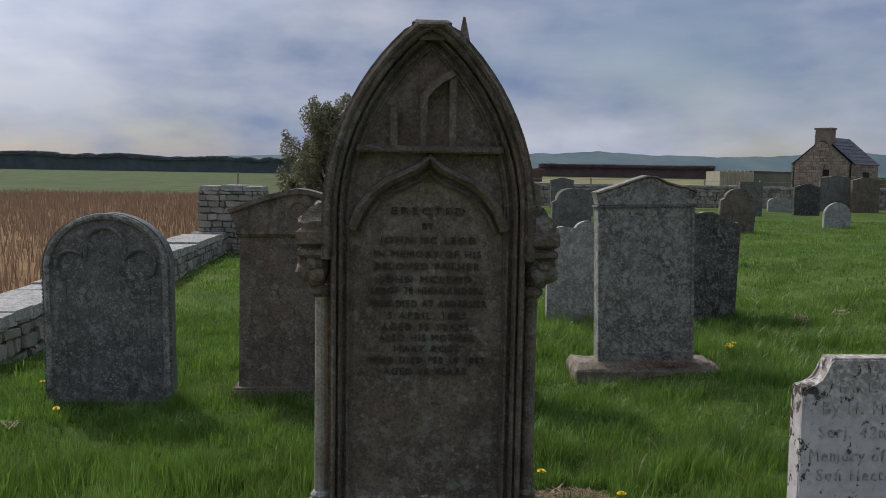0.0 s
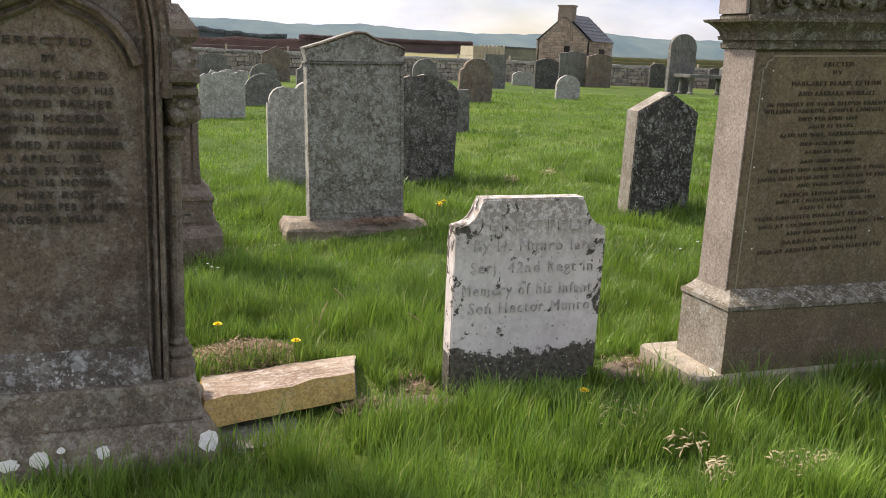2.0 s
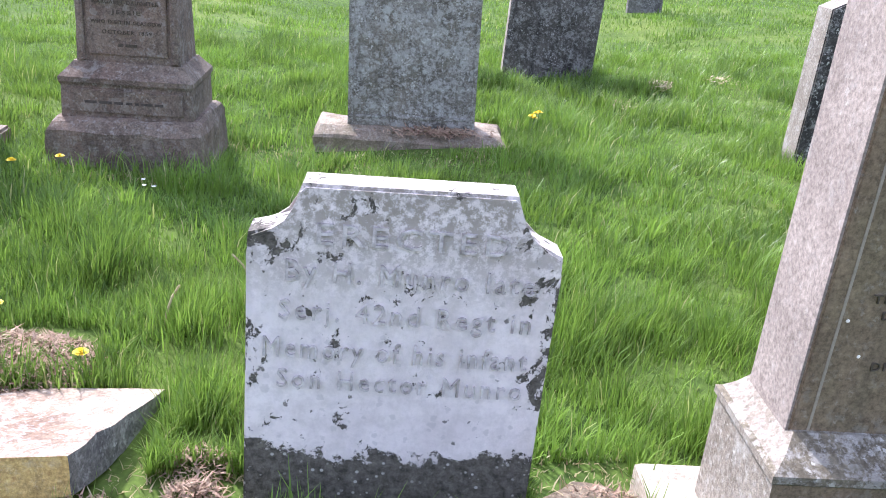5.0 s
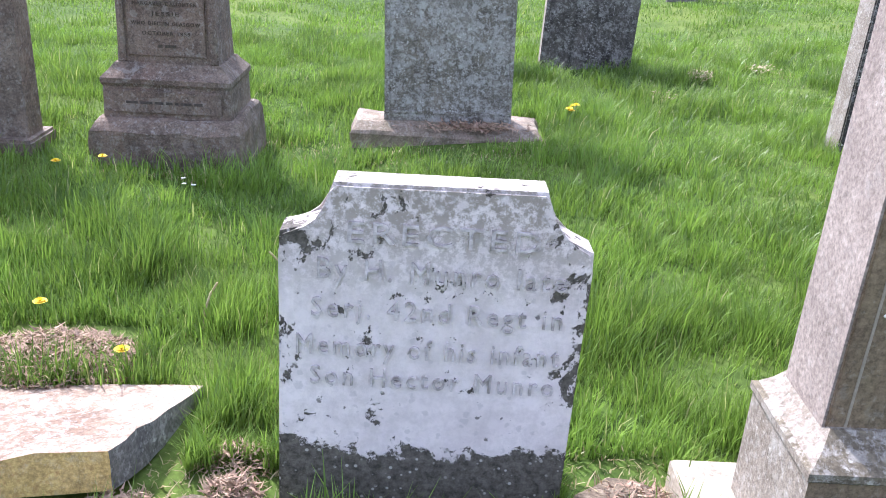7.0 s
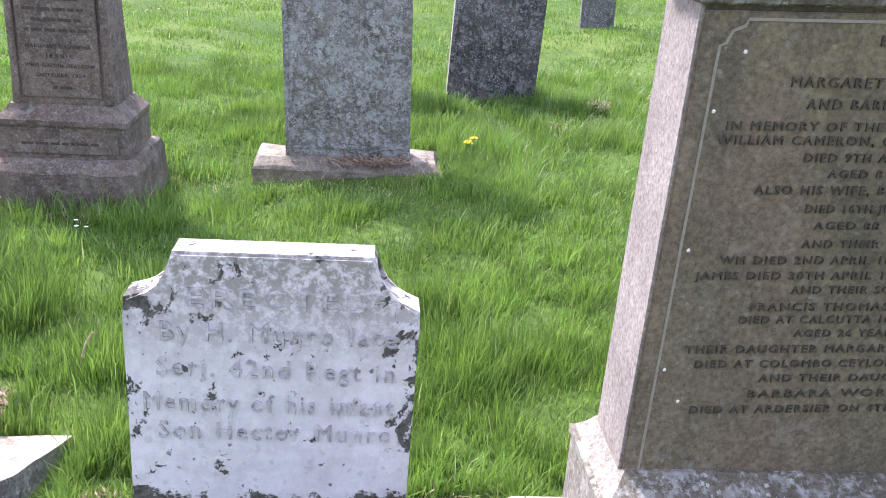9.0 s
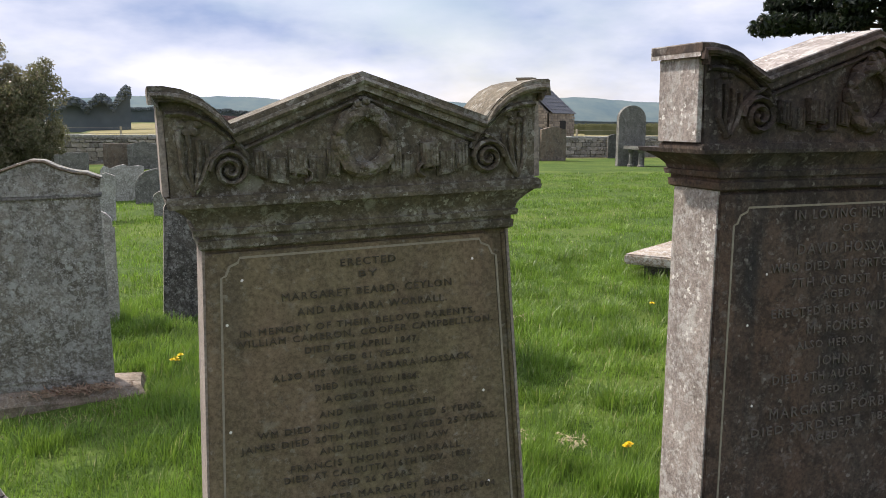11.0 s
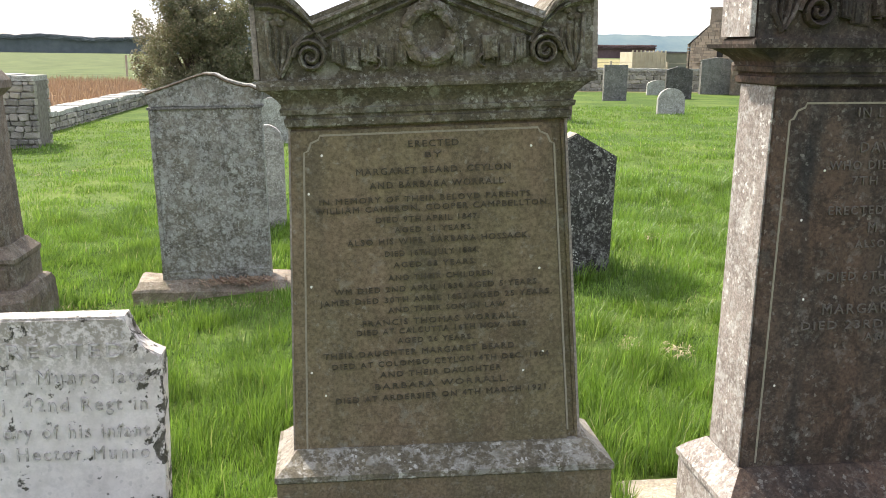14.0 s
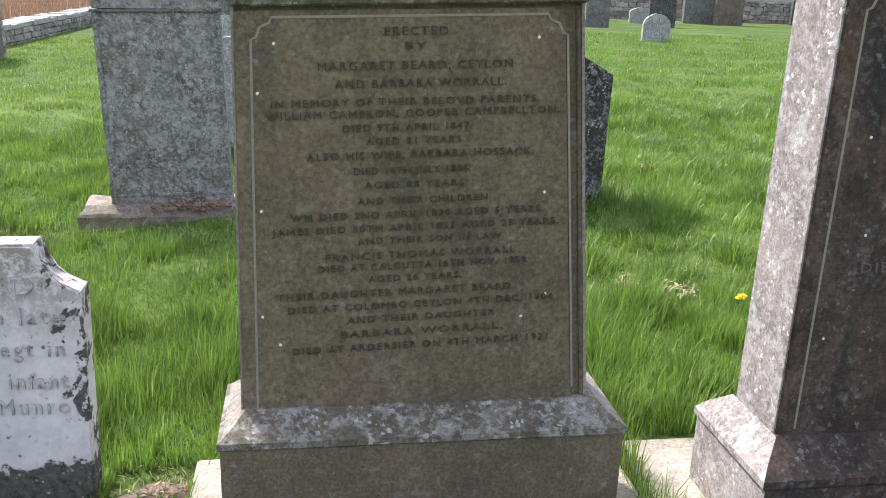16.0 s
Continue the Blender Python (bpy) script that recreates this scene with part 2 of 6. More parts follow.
def grass_material(name, low, high, dry, dry_amount=0.12):
    n = Nodes(name, 0.4, specular=0.45)
    g = n.nt.nodes.new("ShaderNodeNewGeometry")
    isl = g.outputs["Random Per Island"]
    col = n.mix(isl, low, high)
    col = n.mix(n.ramp(n.noise(0.9, 4, 0.6), 0.35, 0.65), col, n.mix(0.5, col, high))
    col = n.mix(n.math("MULTIPLY", n.ramp(n.noise(1.9, 5, 0.65), 0.45, 0.60), 0.75), col, n.mix(0.78, col, low))
    col = n.mix(n.ramp(isl, 1.0 - dry_amount, 1.0 - dry_amount + 0.01), col, dry)
    col = n.mix(n.math("MULTIPLY", n.ramp(n.noise(0.6, 5, 0.65), 0.45, 0.68), 0.4), col, n.mix(0.6, col, (high[0] * 1.05, high[1] * 0.85, high[2])))
    tr = n.nt.nodes.new("ShaderNodeBsdfTranslucent")
    n.link(n.mix(0.5, col, high), tr.inputs["Color"])
    mx = n.nt.nodes.new("ShaderNodeMixShader")
    mx.inputs[0].default_value = 0.36
    n.link(n.bsdf.outputs[0], mx.inputs[1])
    n.link(tr.outputs[0], mx.inputs[2])
    n.link(mx.outputs[0], n.nt.nodes["Material Output"].inputs["Surface"])
    return n.done(col)


M = {}
M["brown"] = stone_material("brown_grey_sandstone", (0.255, 0.205, 0.152), (0.105, 0.084, 0.062), (0.43, 0.41, 0.355), 0.25, 0.35, (0.065, 0.053, 0.041), 0.5, (0.215, 0.14, 0.098), 0.5, 0.9, 0.45)
M["olive"] = stone_material("olive_sandstone", (0.200, 0.162, 0.092), (0.112, 0.092, 0.054), (0.50, 0.49, 0.43), 0.16, 0.0, (0.075, 0.066, 0.05), 0.4, (0.22, 0.15, 0.10), 0.6, 0.3, 0.25)
M["mould"] = stone_material("lichened_moulding_stone", (0.225, 0.19, 0.13), (0.105, 0.09, 0.06), (0.47, 0.45, 0.40), 0.6, 0.6, (0.07, 0.06, 0.045), 0.45)
M["olive_carved"] = stone_material("carved_olive_sandstone_with_lichen", (0.18, 0.15, 0.102), (0.088, 0.075, 0.051), (0.50, 0.49, 0.43), 0.4, 0.36, (0.045, 0.04, 0.032), 0.55, None, 0, 0.6, 0.5)
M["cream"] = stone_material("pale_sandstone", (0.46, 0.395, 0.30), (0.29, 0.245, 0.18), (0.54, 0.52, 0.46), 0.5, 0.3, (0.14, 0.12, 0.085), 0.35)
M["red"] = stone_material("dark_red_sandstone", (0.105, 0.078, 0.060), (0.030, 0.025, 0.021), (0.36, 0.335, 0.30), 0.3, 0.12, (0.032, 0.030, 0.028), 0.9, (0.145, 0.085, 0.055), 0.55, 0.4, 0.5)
M["granite"] = stone_material("sunlit_speckled_pink_stone", (0.36, 0.31, 0.27), (0.22, 0.19, 0.165), (0.62, 0.605, 0.57), 0.8, 0.6, (0.13, 0.11, 0.10), 0.25, None, 0, 0.8)
M["lichen"] = stone_material("lichened_grey_stone", (0.33, 0.32, 0.275), (0.115, 0.107, 0.083), (0.50, 0.505, 0.465), 0.6, 0.75, (0.065, 0.06, 0.046), 0.5, (0.19, 0.165, 0.115), 0.5, 0.9, 0.55)
M["sill"] = stone_material("sill_stone_spotted_white", (0.20, 0.175, 0.14), (0.09, 0.077, 0.06), (0.60, 0.59, 0.55), 0.6, 0.4, (0.06, 0.052, 0.04), 0.3, None, 0, 0.8)
M["grey_base"] = stone_material("grey_brown_base_stone", (0.30, 0.25, 0.18), (0.12, 0.098, 0.068), (0.52, 0.50, 0.43), 0.35, 0.4, (0.06, 0.05, 0.036), 0.55, (0.22, 0.165, 0.11), 0.4, 1.0, 0.6)
M["chipped_plinth"] = stone_material("mossy_pinkish_plinth", (0.38, 0.305, 0.235), (0.17, 0.13, 0.095), (0.48, 0.45, 0.38), 0.3, 0.35, (0.07, 0.068, 0.032), 0.6, (0.11, 0.105, 0.045), 0.5, 1.0, 0.5)
M["base_flank"] = stone_material("pale_weathered_sunlit_flank", (0.32, 0.285, 0.23), (0.20, 0.17, 0.13), (0.50, 0.48, 0.43), 0.5, 0.5, (0.13, 0.11, 0.08), 0.3, None, 0, 0.9)
M["grey"] = stone_material("grey_weathered_stone", (0.22, 0.21, 0.185), (0.10, 0.095, 0.083), (0.46, 0.46, 0.42), 0.5, 0.45, (0.05, 0.047, 0.042), 0.5, None, 0, 0.6)
M["black"] = stone_material("blackened_stone", (0.115, 0.108, 0.095), (0.045, 0.042, 0.037), (0.46, 0.46, 0.43), 0.6, 0.25, (0.025, 0.024, 0.022), 0.55, None, 0, 0.6)
M["streaked"] = stone_material("rain_streaked_grey_stone", (0.155, 0.145, 0.125), (0.05, 0.046, 0.039), (0.42, 0.42, 0.39), 0.5, 0.5, (0.02, 0.019, 0.017), 1.0, None, 0, 0.7, 0.5)
M["freckled"] = stone_material("black_stone_with_white_lichen", (0.085, 0.08, 0.07), (0.032, 0.030, 0.026), (0.54, 0.54, 0.50), 0.7, 0.38, (0.022, 0.021, 0.019), 0.4, None, 0, 0.7, 0.4)
M["ledger"] = stone_material("patchy_lichened_ledger_stone", (0.37, 0.285, 0.205), (0.19, 0.145, 0.10), (0.64, 0.62, 0.57), 0.5, 0.85, (0.13, 0.10, 0.06), 0.4, (0.30, 0.20, 0.08), 0.6, 1.0)
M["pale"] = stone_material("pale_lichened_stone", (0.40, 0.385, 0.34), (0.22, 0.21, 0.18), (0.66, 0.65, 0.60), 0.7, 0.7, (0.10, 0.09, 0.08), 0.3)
M["gold"] = stone_material("freshly_broken_yellow_sandstone", (0.70, 0.49, 0.19), (0.50, 0.33, 0.115), (0.72, 0.59, 0.36), 0.2, 0.3, (0.24, 0.16, 0.07), 0.4, None, 0, 1.4)
M["goldtop"] = stone_material("pinkish_sandstone_crust", (0.40, 0.315, 0.235), (0.21, 0.14, 0.095), (0.64, 0.59, 0.53), 0.3, 0.5, (0.13, 0.095, 0.065), 0.5, None, 0, 1.2, 0.4)
M["rubble"] = stone_material("rubble_stone", (0.36, 0.33, 0.27), (0.14, 0.125, 0.10), (0.62, 0.61, 0.56), 0.6, 0.8, (0.07, 0.06, 0.05), 0.4, None, 0, 0.8, 0.35, True)
M["house"] = stone_material("house_rubble", (0.34, 0.295, 0.24), (0.17, 0.145, 0.115), (0.5, 0.46, 0.38), 0.2, 0.3, (0.12, 0.09, 0.07), 0.3, (0.32, 0.225, 0.17), 0.45, 0.6, 0.35, True)
M["soil"] = stone_material("trodden_soil", (0.20, 0.155, 0.105), (0.085, 0.062, 0.042), (0.36, 0.31, 0.23), 0.4, 0.4, (0.06, 0.045, 0.03), 0.4, None, 0, 1.4, 0.5)
M["blush"] = stone_material("sunlit_pinkish_flank", (0.345, 0.295, 0.25), (0.235, 0.195, 0.165), (0.46, 0.435, 0.395), 0.3, 0.2, (0.16, 0.13, 0.11), 0.35, None, 0, 0.4, 0.25)
M["mortar"] = plain_material("lime_mortar", (0.12, 0.105, 0.085), (0.24, 0.215, 0.175), 14)
M["slate"] = plain_material("roof_slate", (0.07, 0.072, 0.078), (0.13, 0.13, 0.135), 6, 0.6)
M["white"] = painted_stone()
M["whitepatch"] = plain_material("white_lichen_crust", (0.74, 0.71, 0.63), (0.86, 0.83, 0.75), 60)
# letter, letter_brown and letter_white hold the relief's shade in a darker colour
M["letter"] = plain_material("worn_shaded_letter_stone", (0.055, 0.046, 0.031), (0.10, 0.084, 0.058), 60)
M["letter_red"] = plain_material("worn_red_letter_stone", (0.10, 0.085, 0.072), (0.16, 0.135, 0.115), 60)
M["letter_brown"] = plain_material("worn_shaded_brown_letter_stone", (0.055, 0.046, 0.037), (0.10, 0.085, 0.068), 60)
M["letter_white"] = plain_material("worn_shaded_letter_in_whitewash", (0.26, 0.235, 0.21), (0.66, 0.615, 0.585), 40)
M["line"] = plain_material("pale_incised_line", (0.24, 0.21, 0.155), (0.32, 0.28, 0.21), 60)
M["lawn"] = turf_material()
M["blade"] = grass_material("grass_blade", (0.026, 0.060, 0.010), (0.250, 0.410, 0.060), (0.50, 0.46, 0.22), 0.025)
M["reed_ground"] = plain_material("dead_reed_litter", (0.17, 0.10, 0.045), (0.30, 0.19, 0.09), 0.7, 0.95)
M["reed"] = grass_material("dead_reed", (0.16, 0.10, 0.06), (0.265, 0.18, 0.112), (0.34, 0.26, 0.16), 0.08)
M["field"] = plain_material("rough_pasture", (0.065, 0.088, 0.032), (0.125, 0.150, 0.058), 0.35, 0.95)
M["straw"] = plain_material("straw_field", (0.19, 0.175, 0.08), (0.28, 0.245, 0.12), 0.1, 0.95)
M["leaf"] = grass_material("shrub_leaf", (0.10, 0.108, 0.052), (0.23, 0.23, 0.12), (0.30, 0.25, 0.16), 0.25)
M["bush_leaf"] = grass_material("yellow_green_leaf", (0.10, 0.125, 0.03), (0.24, 0.27, 0.07), (0.30, 0.27, 0.12), 0.15)
M["pine"] = grass_material("conifer_needles", (0.010, 0.018, 0.010), (0.028, 0.042, 0.020), (0.05, 0.045, 0.025), 0.06)
# distance haze is mixed into the far_tree and hill colours
M["far_tree"] = plain_material("hazy_far_woodland", (0.10, 0.12, 0.125), (0.15, 0.17, 0.17), 0.2, 0.95)
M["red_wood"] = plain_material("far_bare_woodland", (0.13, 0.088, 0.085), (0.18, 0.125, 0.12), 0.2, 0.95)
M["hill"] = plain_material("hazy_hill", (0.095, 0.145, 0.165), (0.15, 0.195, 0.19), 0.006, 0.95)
M["scrub"] = plain_material("far_olive_scrub", (0.13, 0.135, 0.065), (0.19, 0.19, 0.10), 0.4, 0.95)
M["straw_blade"] = grass_material("dry_straw", (0.36, 0.30, 0.15), (0.56, 0.48, 0.28), (0.30, 0.18, 0.10), 0.2)
M["bark"] = plain_material("bark", (0.07, 0.055, 0.04), (0.13, 0.10, 0.075), 20)
M["moss"] = plain_material("dead_moss", (0.27, 0.165, 0.12), (0.47, 0.36, 0.25), 30, 0.95, 0.9, 0.02)
M["deadleaf"] = plain_material("bleached_dead_leaf", (0.30, 0.24, 0.13), (0.50, 0.42, 0.26), 40, 0.8)
M["yellow"] = plain_material("dandelion_petal", (0.78, 0.55, 0.01), (0.85, 0.66, 0.03), 80, 0.6)
M["daisy"] = plain_material("daisy_petal", (0.75, 0.75, 0.72), (0.82, 0.82, 0.8), 80, 0.6)
M["stem"] = plain_material("flower_stem", (0.10, 0.18, 0.04), (0.16, 0.24, 0.07), 30)
M["fence"] = plain_material("weathered_fence_timber", (0.30, 0.27, 0.20), (0.42, 0.38, 0.28), 3)
M["tank"] = plain_material("pale_yellow_cladding", (0.36, 0.335, 0.24), (0.44, 0.41, 0.30), 2)
M["shed"] = plain_material("green_grey_cladding", (0.16, 0.17, 0.12), (0.21, 0.22, 0.16), 2)
M["hole"] = plain_material("dark_interior", (0.01, 0.01, 0.01), (0.02, 0.018, 0.016), 5)


# ---- building helpers ----
def mesh_of(name, bm, *mats):
    me = bpy.data.meshes.new(name)
    bmesh.ops.recalc_face_normals(bm, faces=bm.faces)
    bm.to_mesh(me)
    bm.free()
    for m in mats:
        me.materials.append(m)
    return me


def part(name, bm, material, parent, label=""):
    ob = new(name, mesh_of(name, bm, material))
    ob.parent = parent
    return tagged(ob, label) if label else ob


def smooth(u):
    u = max(0.0, min(1.0, u))
    return u * u * (3 - 2 * u)


def ground_z(x, y):
    near = max(0.0, 1 - max(0.0, y - 14) / 14)
    base = -0.10 + 0.03 * max(-3.0, min(x, 6.0))
    base -= 0.10 * math.exp(-((x - 1.3) / 1.5) ** 2 - ((y - 6.6) / 1.2) ** 2)
    base += 0.20 * smooth((x - 3.5) / 4) * smooth((y - 4) / 2) * (1 - smooth((y - 24) / 10))
    base -= 0.045 * math.exp(-((x - 1.1) / 1.5) ** 4 - ((y - 3.2) / 0.55) ** 4)
    if x < -3.75:
        base -= 0.28 * min(1.0, (-3.75 - x) / 0.5)
    return base + near * (0.018 * math.sin(x * 2.1 + y * 1.3) + 0.014 * math.sin(x * 0.9 - y * 2.3))


THINGS = []          # footprints that keep grass off: x, y, half-width, half-depth


def thing(name, x, y, label, category, z=None, rz=0.0, lean=0.0, back=0.0, group="", clear=None):
    """An Empty at the thing's base. lean: degrees it leans to +x; back: degrees its top leans away."""
    ob = new(name)
    ob.matrix_world = pose(x, y, ground_z(x, y) if z is None else z, -back, lean, rz)
    if clear:
        THINGS.append((x, y, clear[0], clear[1], radians(rz)))
    return tagged(ob, label, category, group)


def prism(bm, outline, y0, y1, bevel=0.0):
    """Extrudes an x-z outline from y0 (front) to y1 (back); bevel rounds the front and back rims."""
    front = [bm.verts.new((x, y0, z)) for x, z in outline]
    back = [bm.verts.new((x, y1, z)) for x, z in outline]
    faces = [bm.faces.new(front), bm.faces.new(back[::-1])]
    k = len(outline)
    for i in range(k):
        bm.faces.new((front[(i + 1) % k], front[i], back[i], back[(i + 1) % k]))
    if bevel:
        rim = [e for f in faces for e in f.edges]
        bmesh.ops.bevel(bm, geom=rim, offset=bevel, segments=2, affect="EDGES", clamp_overlap=True)
    return bm


def stack(bm, levels, cap=True):
    """Lofts rectangles: each level is z, half-width, y front, y back and an optional x shift."""
    rings = []
    for z, hw, ya, yb, *dx in levels:
        d = dx[0] if dx else 0.0
        rings.append([bm.verts.new(p) for p in ((d - hw, ya, z), (d + hw, ya, z), (d + hw, yb, z), (d - hw, yb, z))])
    for a, b in zip(rings, rings[1:]):
        for i in range(4):
            bm.faces.new((a[i], a[(i + 1) % 4], b[(i + 1) % 4], b[i]))
    if cap:
        bm.faces.new(rings[0][::-1])
        bm.faces.new(rings[-1])
    return bm


def block(bm, x0, x1, y0, y1, z0, z1, bevel=0.0):
    before = len(bm.edges)
    stack(bm, [(z0, (x1 - x0) / 2, y0, y1, (x0 + x1) / 2), (z1, (x1 - x0) / 2, y0, y1, (x0 + x1) / 2)])
    if bevel:
        bm.edges.ensure_lookup_table()
        bmesh.ops.bevel(bm, geom=bm.edges[before:], offset=bevel, segments=2, affect="EDGES", clamp_overlap=True)
    return bm


def ring(bm, inner, outer, y0, y1):
    """A band between two open x-z lines of equal length, front at y0, back at y1."""
    rows = [[bm.verts.new((x, y, z)) for x, z in line] for line, y in ((inner, y1), (inner, y0), (outer, y0), (outer, y1))]
    for a, b in zip(rows, rows[1:]):
        for i in range(len(a) - 1):
            bm.faces.new((a[i], a[i + 1], b[i + 1], b[i]))
    return bm


def sweep(bm, line, width, y0, y1, round_=True):
    """A raised moulding along an x-z line, of the given width, from the face y1 out to y0."""
    k, rows = len(line), []
    for i, (x, z) in enumerate(line):
        ax, az = line[max(i - 1, 0)]
        bx, bz = line[min(i + 1, k - 1)]
        l = math.hypot(bx - ax, bz - az) or 1
        nx, nz = -(bz - az) / l, (bx - ax) / l
        prof = [(-0.5, y1), (-0.38, (y0 * 2 + y1) / 3), (0.0, y0), (0.38, (y0 * 2 + y1) / 3), (0.5, y1)] if round_ else [(-0.5, y1), (-0.5, y0), (0.5, y0), (0.5, y1)]
        rows.append([bm.verts.new((x + nx * o * width, y, z + nz * o * width)) for o, y in prof])
    for a, b in zip(rows, rows[1:]):
        for i in range(len(a) - 1):
            bm.faces.new((a[i], a[i + 1], b[i + 1], b[i]))
    bm.faces.new(rows[0])
    bm.faces.new(rows[-1][::-1])
    return bm


def lathe(bm, profile, cx, cy, seg=12):
    """Turns (radius, z) pairs round a vertical axis."""
    rows = [[bm.verts.new((cx + r * math.cos(2 * math.pi * i / seg), cy + r * math.sin(2 * math.pi * i / seg), z)) for i in range(seg)] for r, z in profile]
    for a, b in zip(rows, rows[1:]):
        for i in range(seg):
            bm.faces.new((a[i], a[(i + 1) % seg], b[(i + 1) % seg], b[i]))
    bm.faces.new(rows[0][::-1])
    bm.faces.new(rows[-1])
    return bm


def arc(cx, cz, r, a0, a1, k):
    return [(cx + r * math.cos(radians(a0 + (a1 - a0) * i / k)), cz + r * math.sin(radians(a0 + (a1 - a0) * i / k))) for i in range(k + 1)]


def roughen(line, amount, seed):
    r = random.Random(seed)
    return [(x + r.uniform(-amount, amount), z + r.uniform(-amount, amount)) for x, z in line]


def letters(parent, text, x, z, width, cap, y, material, depth=0.0022, name="inscription"):
    """One raised line of writing, centred on x, its capitals `cap` high, fitted to `width`, on the face y."""
    cu = bpy.data.curves.new("line", "FONT")
    cu.body, cu.size, cu.extrude, cu.resolution_u = text, cap / 0.70, depth, 2
    cu.align_x, cu.space_character, cu.space_word = "CENTER", 1.22, 1.1
    tmp = new("line", cu)
    bpy.context.view_layer.update()
    me = bpy.data.meshes.new_from_object(tmp.evaluated_get(bpy.context.evaluated_depsgraph_get()))
    bpy.data.objects.remove(tmp)
    bpy.data.curves.remove(cu)
    xs = [v.co.x for v in me.vertices]
    me.transform(Matrix.Translation((x, y - depth * 0.6, z)) @ Matrix.Rotation(radians(90), 4, "X") @ Matrix.Diagonal((width / max(max(xs) - min(xs), 1e-4), 1, 1, 1)) @ Matrix.Translation((-(max(xs) + min(xs)) / 2, -cap * 0.5, 0)))
    me.name = name
    me.materials.clear()
    me.materials.append(material)
    ob = new(name, me)
    ob.parent = parent
    return tagged(ob, kind="stuff")


def bars(parent, rows, y, material, seed=1):
    """Worn lines that cannot be read: rows of (x centre, z, width, height), each broken into word-long bars."""
    r = random.Random(seed)
    for x, z, w, h in rows:
        bm, px = bmesh.new(), x - w / 2
        while px < x + w / 2 - 0.01:
            l = min(r.uniform(0.02, 0.075), x + w / 2 - px)
            block(bm, px, px + l, y - 0.0022, y + 0.002, z - h / 2, z + h / 2)
            px += l + 0.014
        tagged(part("inscription", bm, material, parent), kind="stuff")


# ---- ground: one sheet to the horizon ----
def make_ground():
    xs = [-4000, -1500, -600, -250, -120, -60, -30, -15, -8, -5] + [-4.3 + 0.35 * i for i in range(48)] + [13 + 2 * i for i in range(12)] + [45, 70, 120, 250, 600, 1500, 4000]
    ys = [-3000, -800, -200, -60, -20, -8, -4, -2] + [-1.5 + 0.35 * i for i in range(60)] + [20 + 2 * i for i in range(15)] + [55, 62, 70, 85, 110, 150, 200, 300, 500, 900, 1600, 4000]
    bm = bmesh.new()
    rows = [[bm.verts.new((x, y, ground_z(x, y))) for x in xs] for y in ys]
    for j in range(len(ys) - 1):
        for i in range(len(xs) - 1):
            f = bm.faces.new((rows[j][i], rows[j][i + 1], rows[j + 1][i + 1], rows[j + 1][i]))
            cx, cy = (xs[i] + xs[i + 1]) / 2, (ys[j] + ys[j + 1]) / 2
            f.material_index = 0 if cx > -3.8 and cy < 39 else (1 if cx < -3.5 and cy < 66 else (3 if cx > -3 and cy < 320 else 2))
            f.smooth = True
    ob = new("ground", mesh_of("ground", bm, M["lawn"], M["reed_ground"], M["field"], M["straw"]))
    tagged(ob, "green churchyard turf running out to brown reeds and rough fields", "ground", kind="structure")


make_ground()


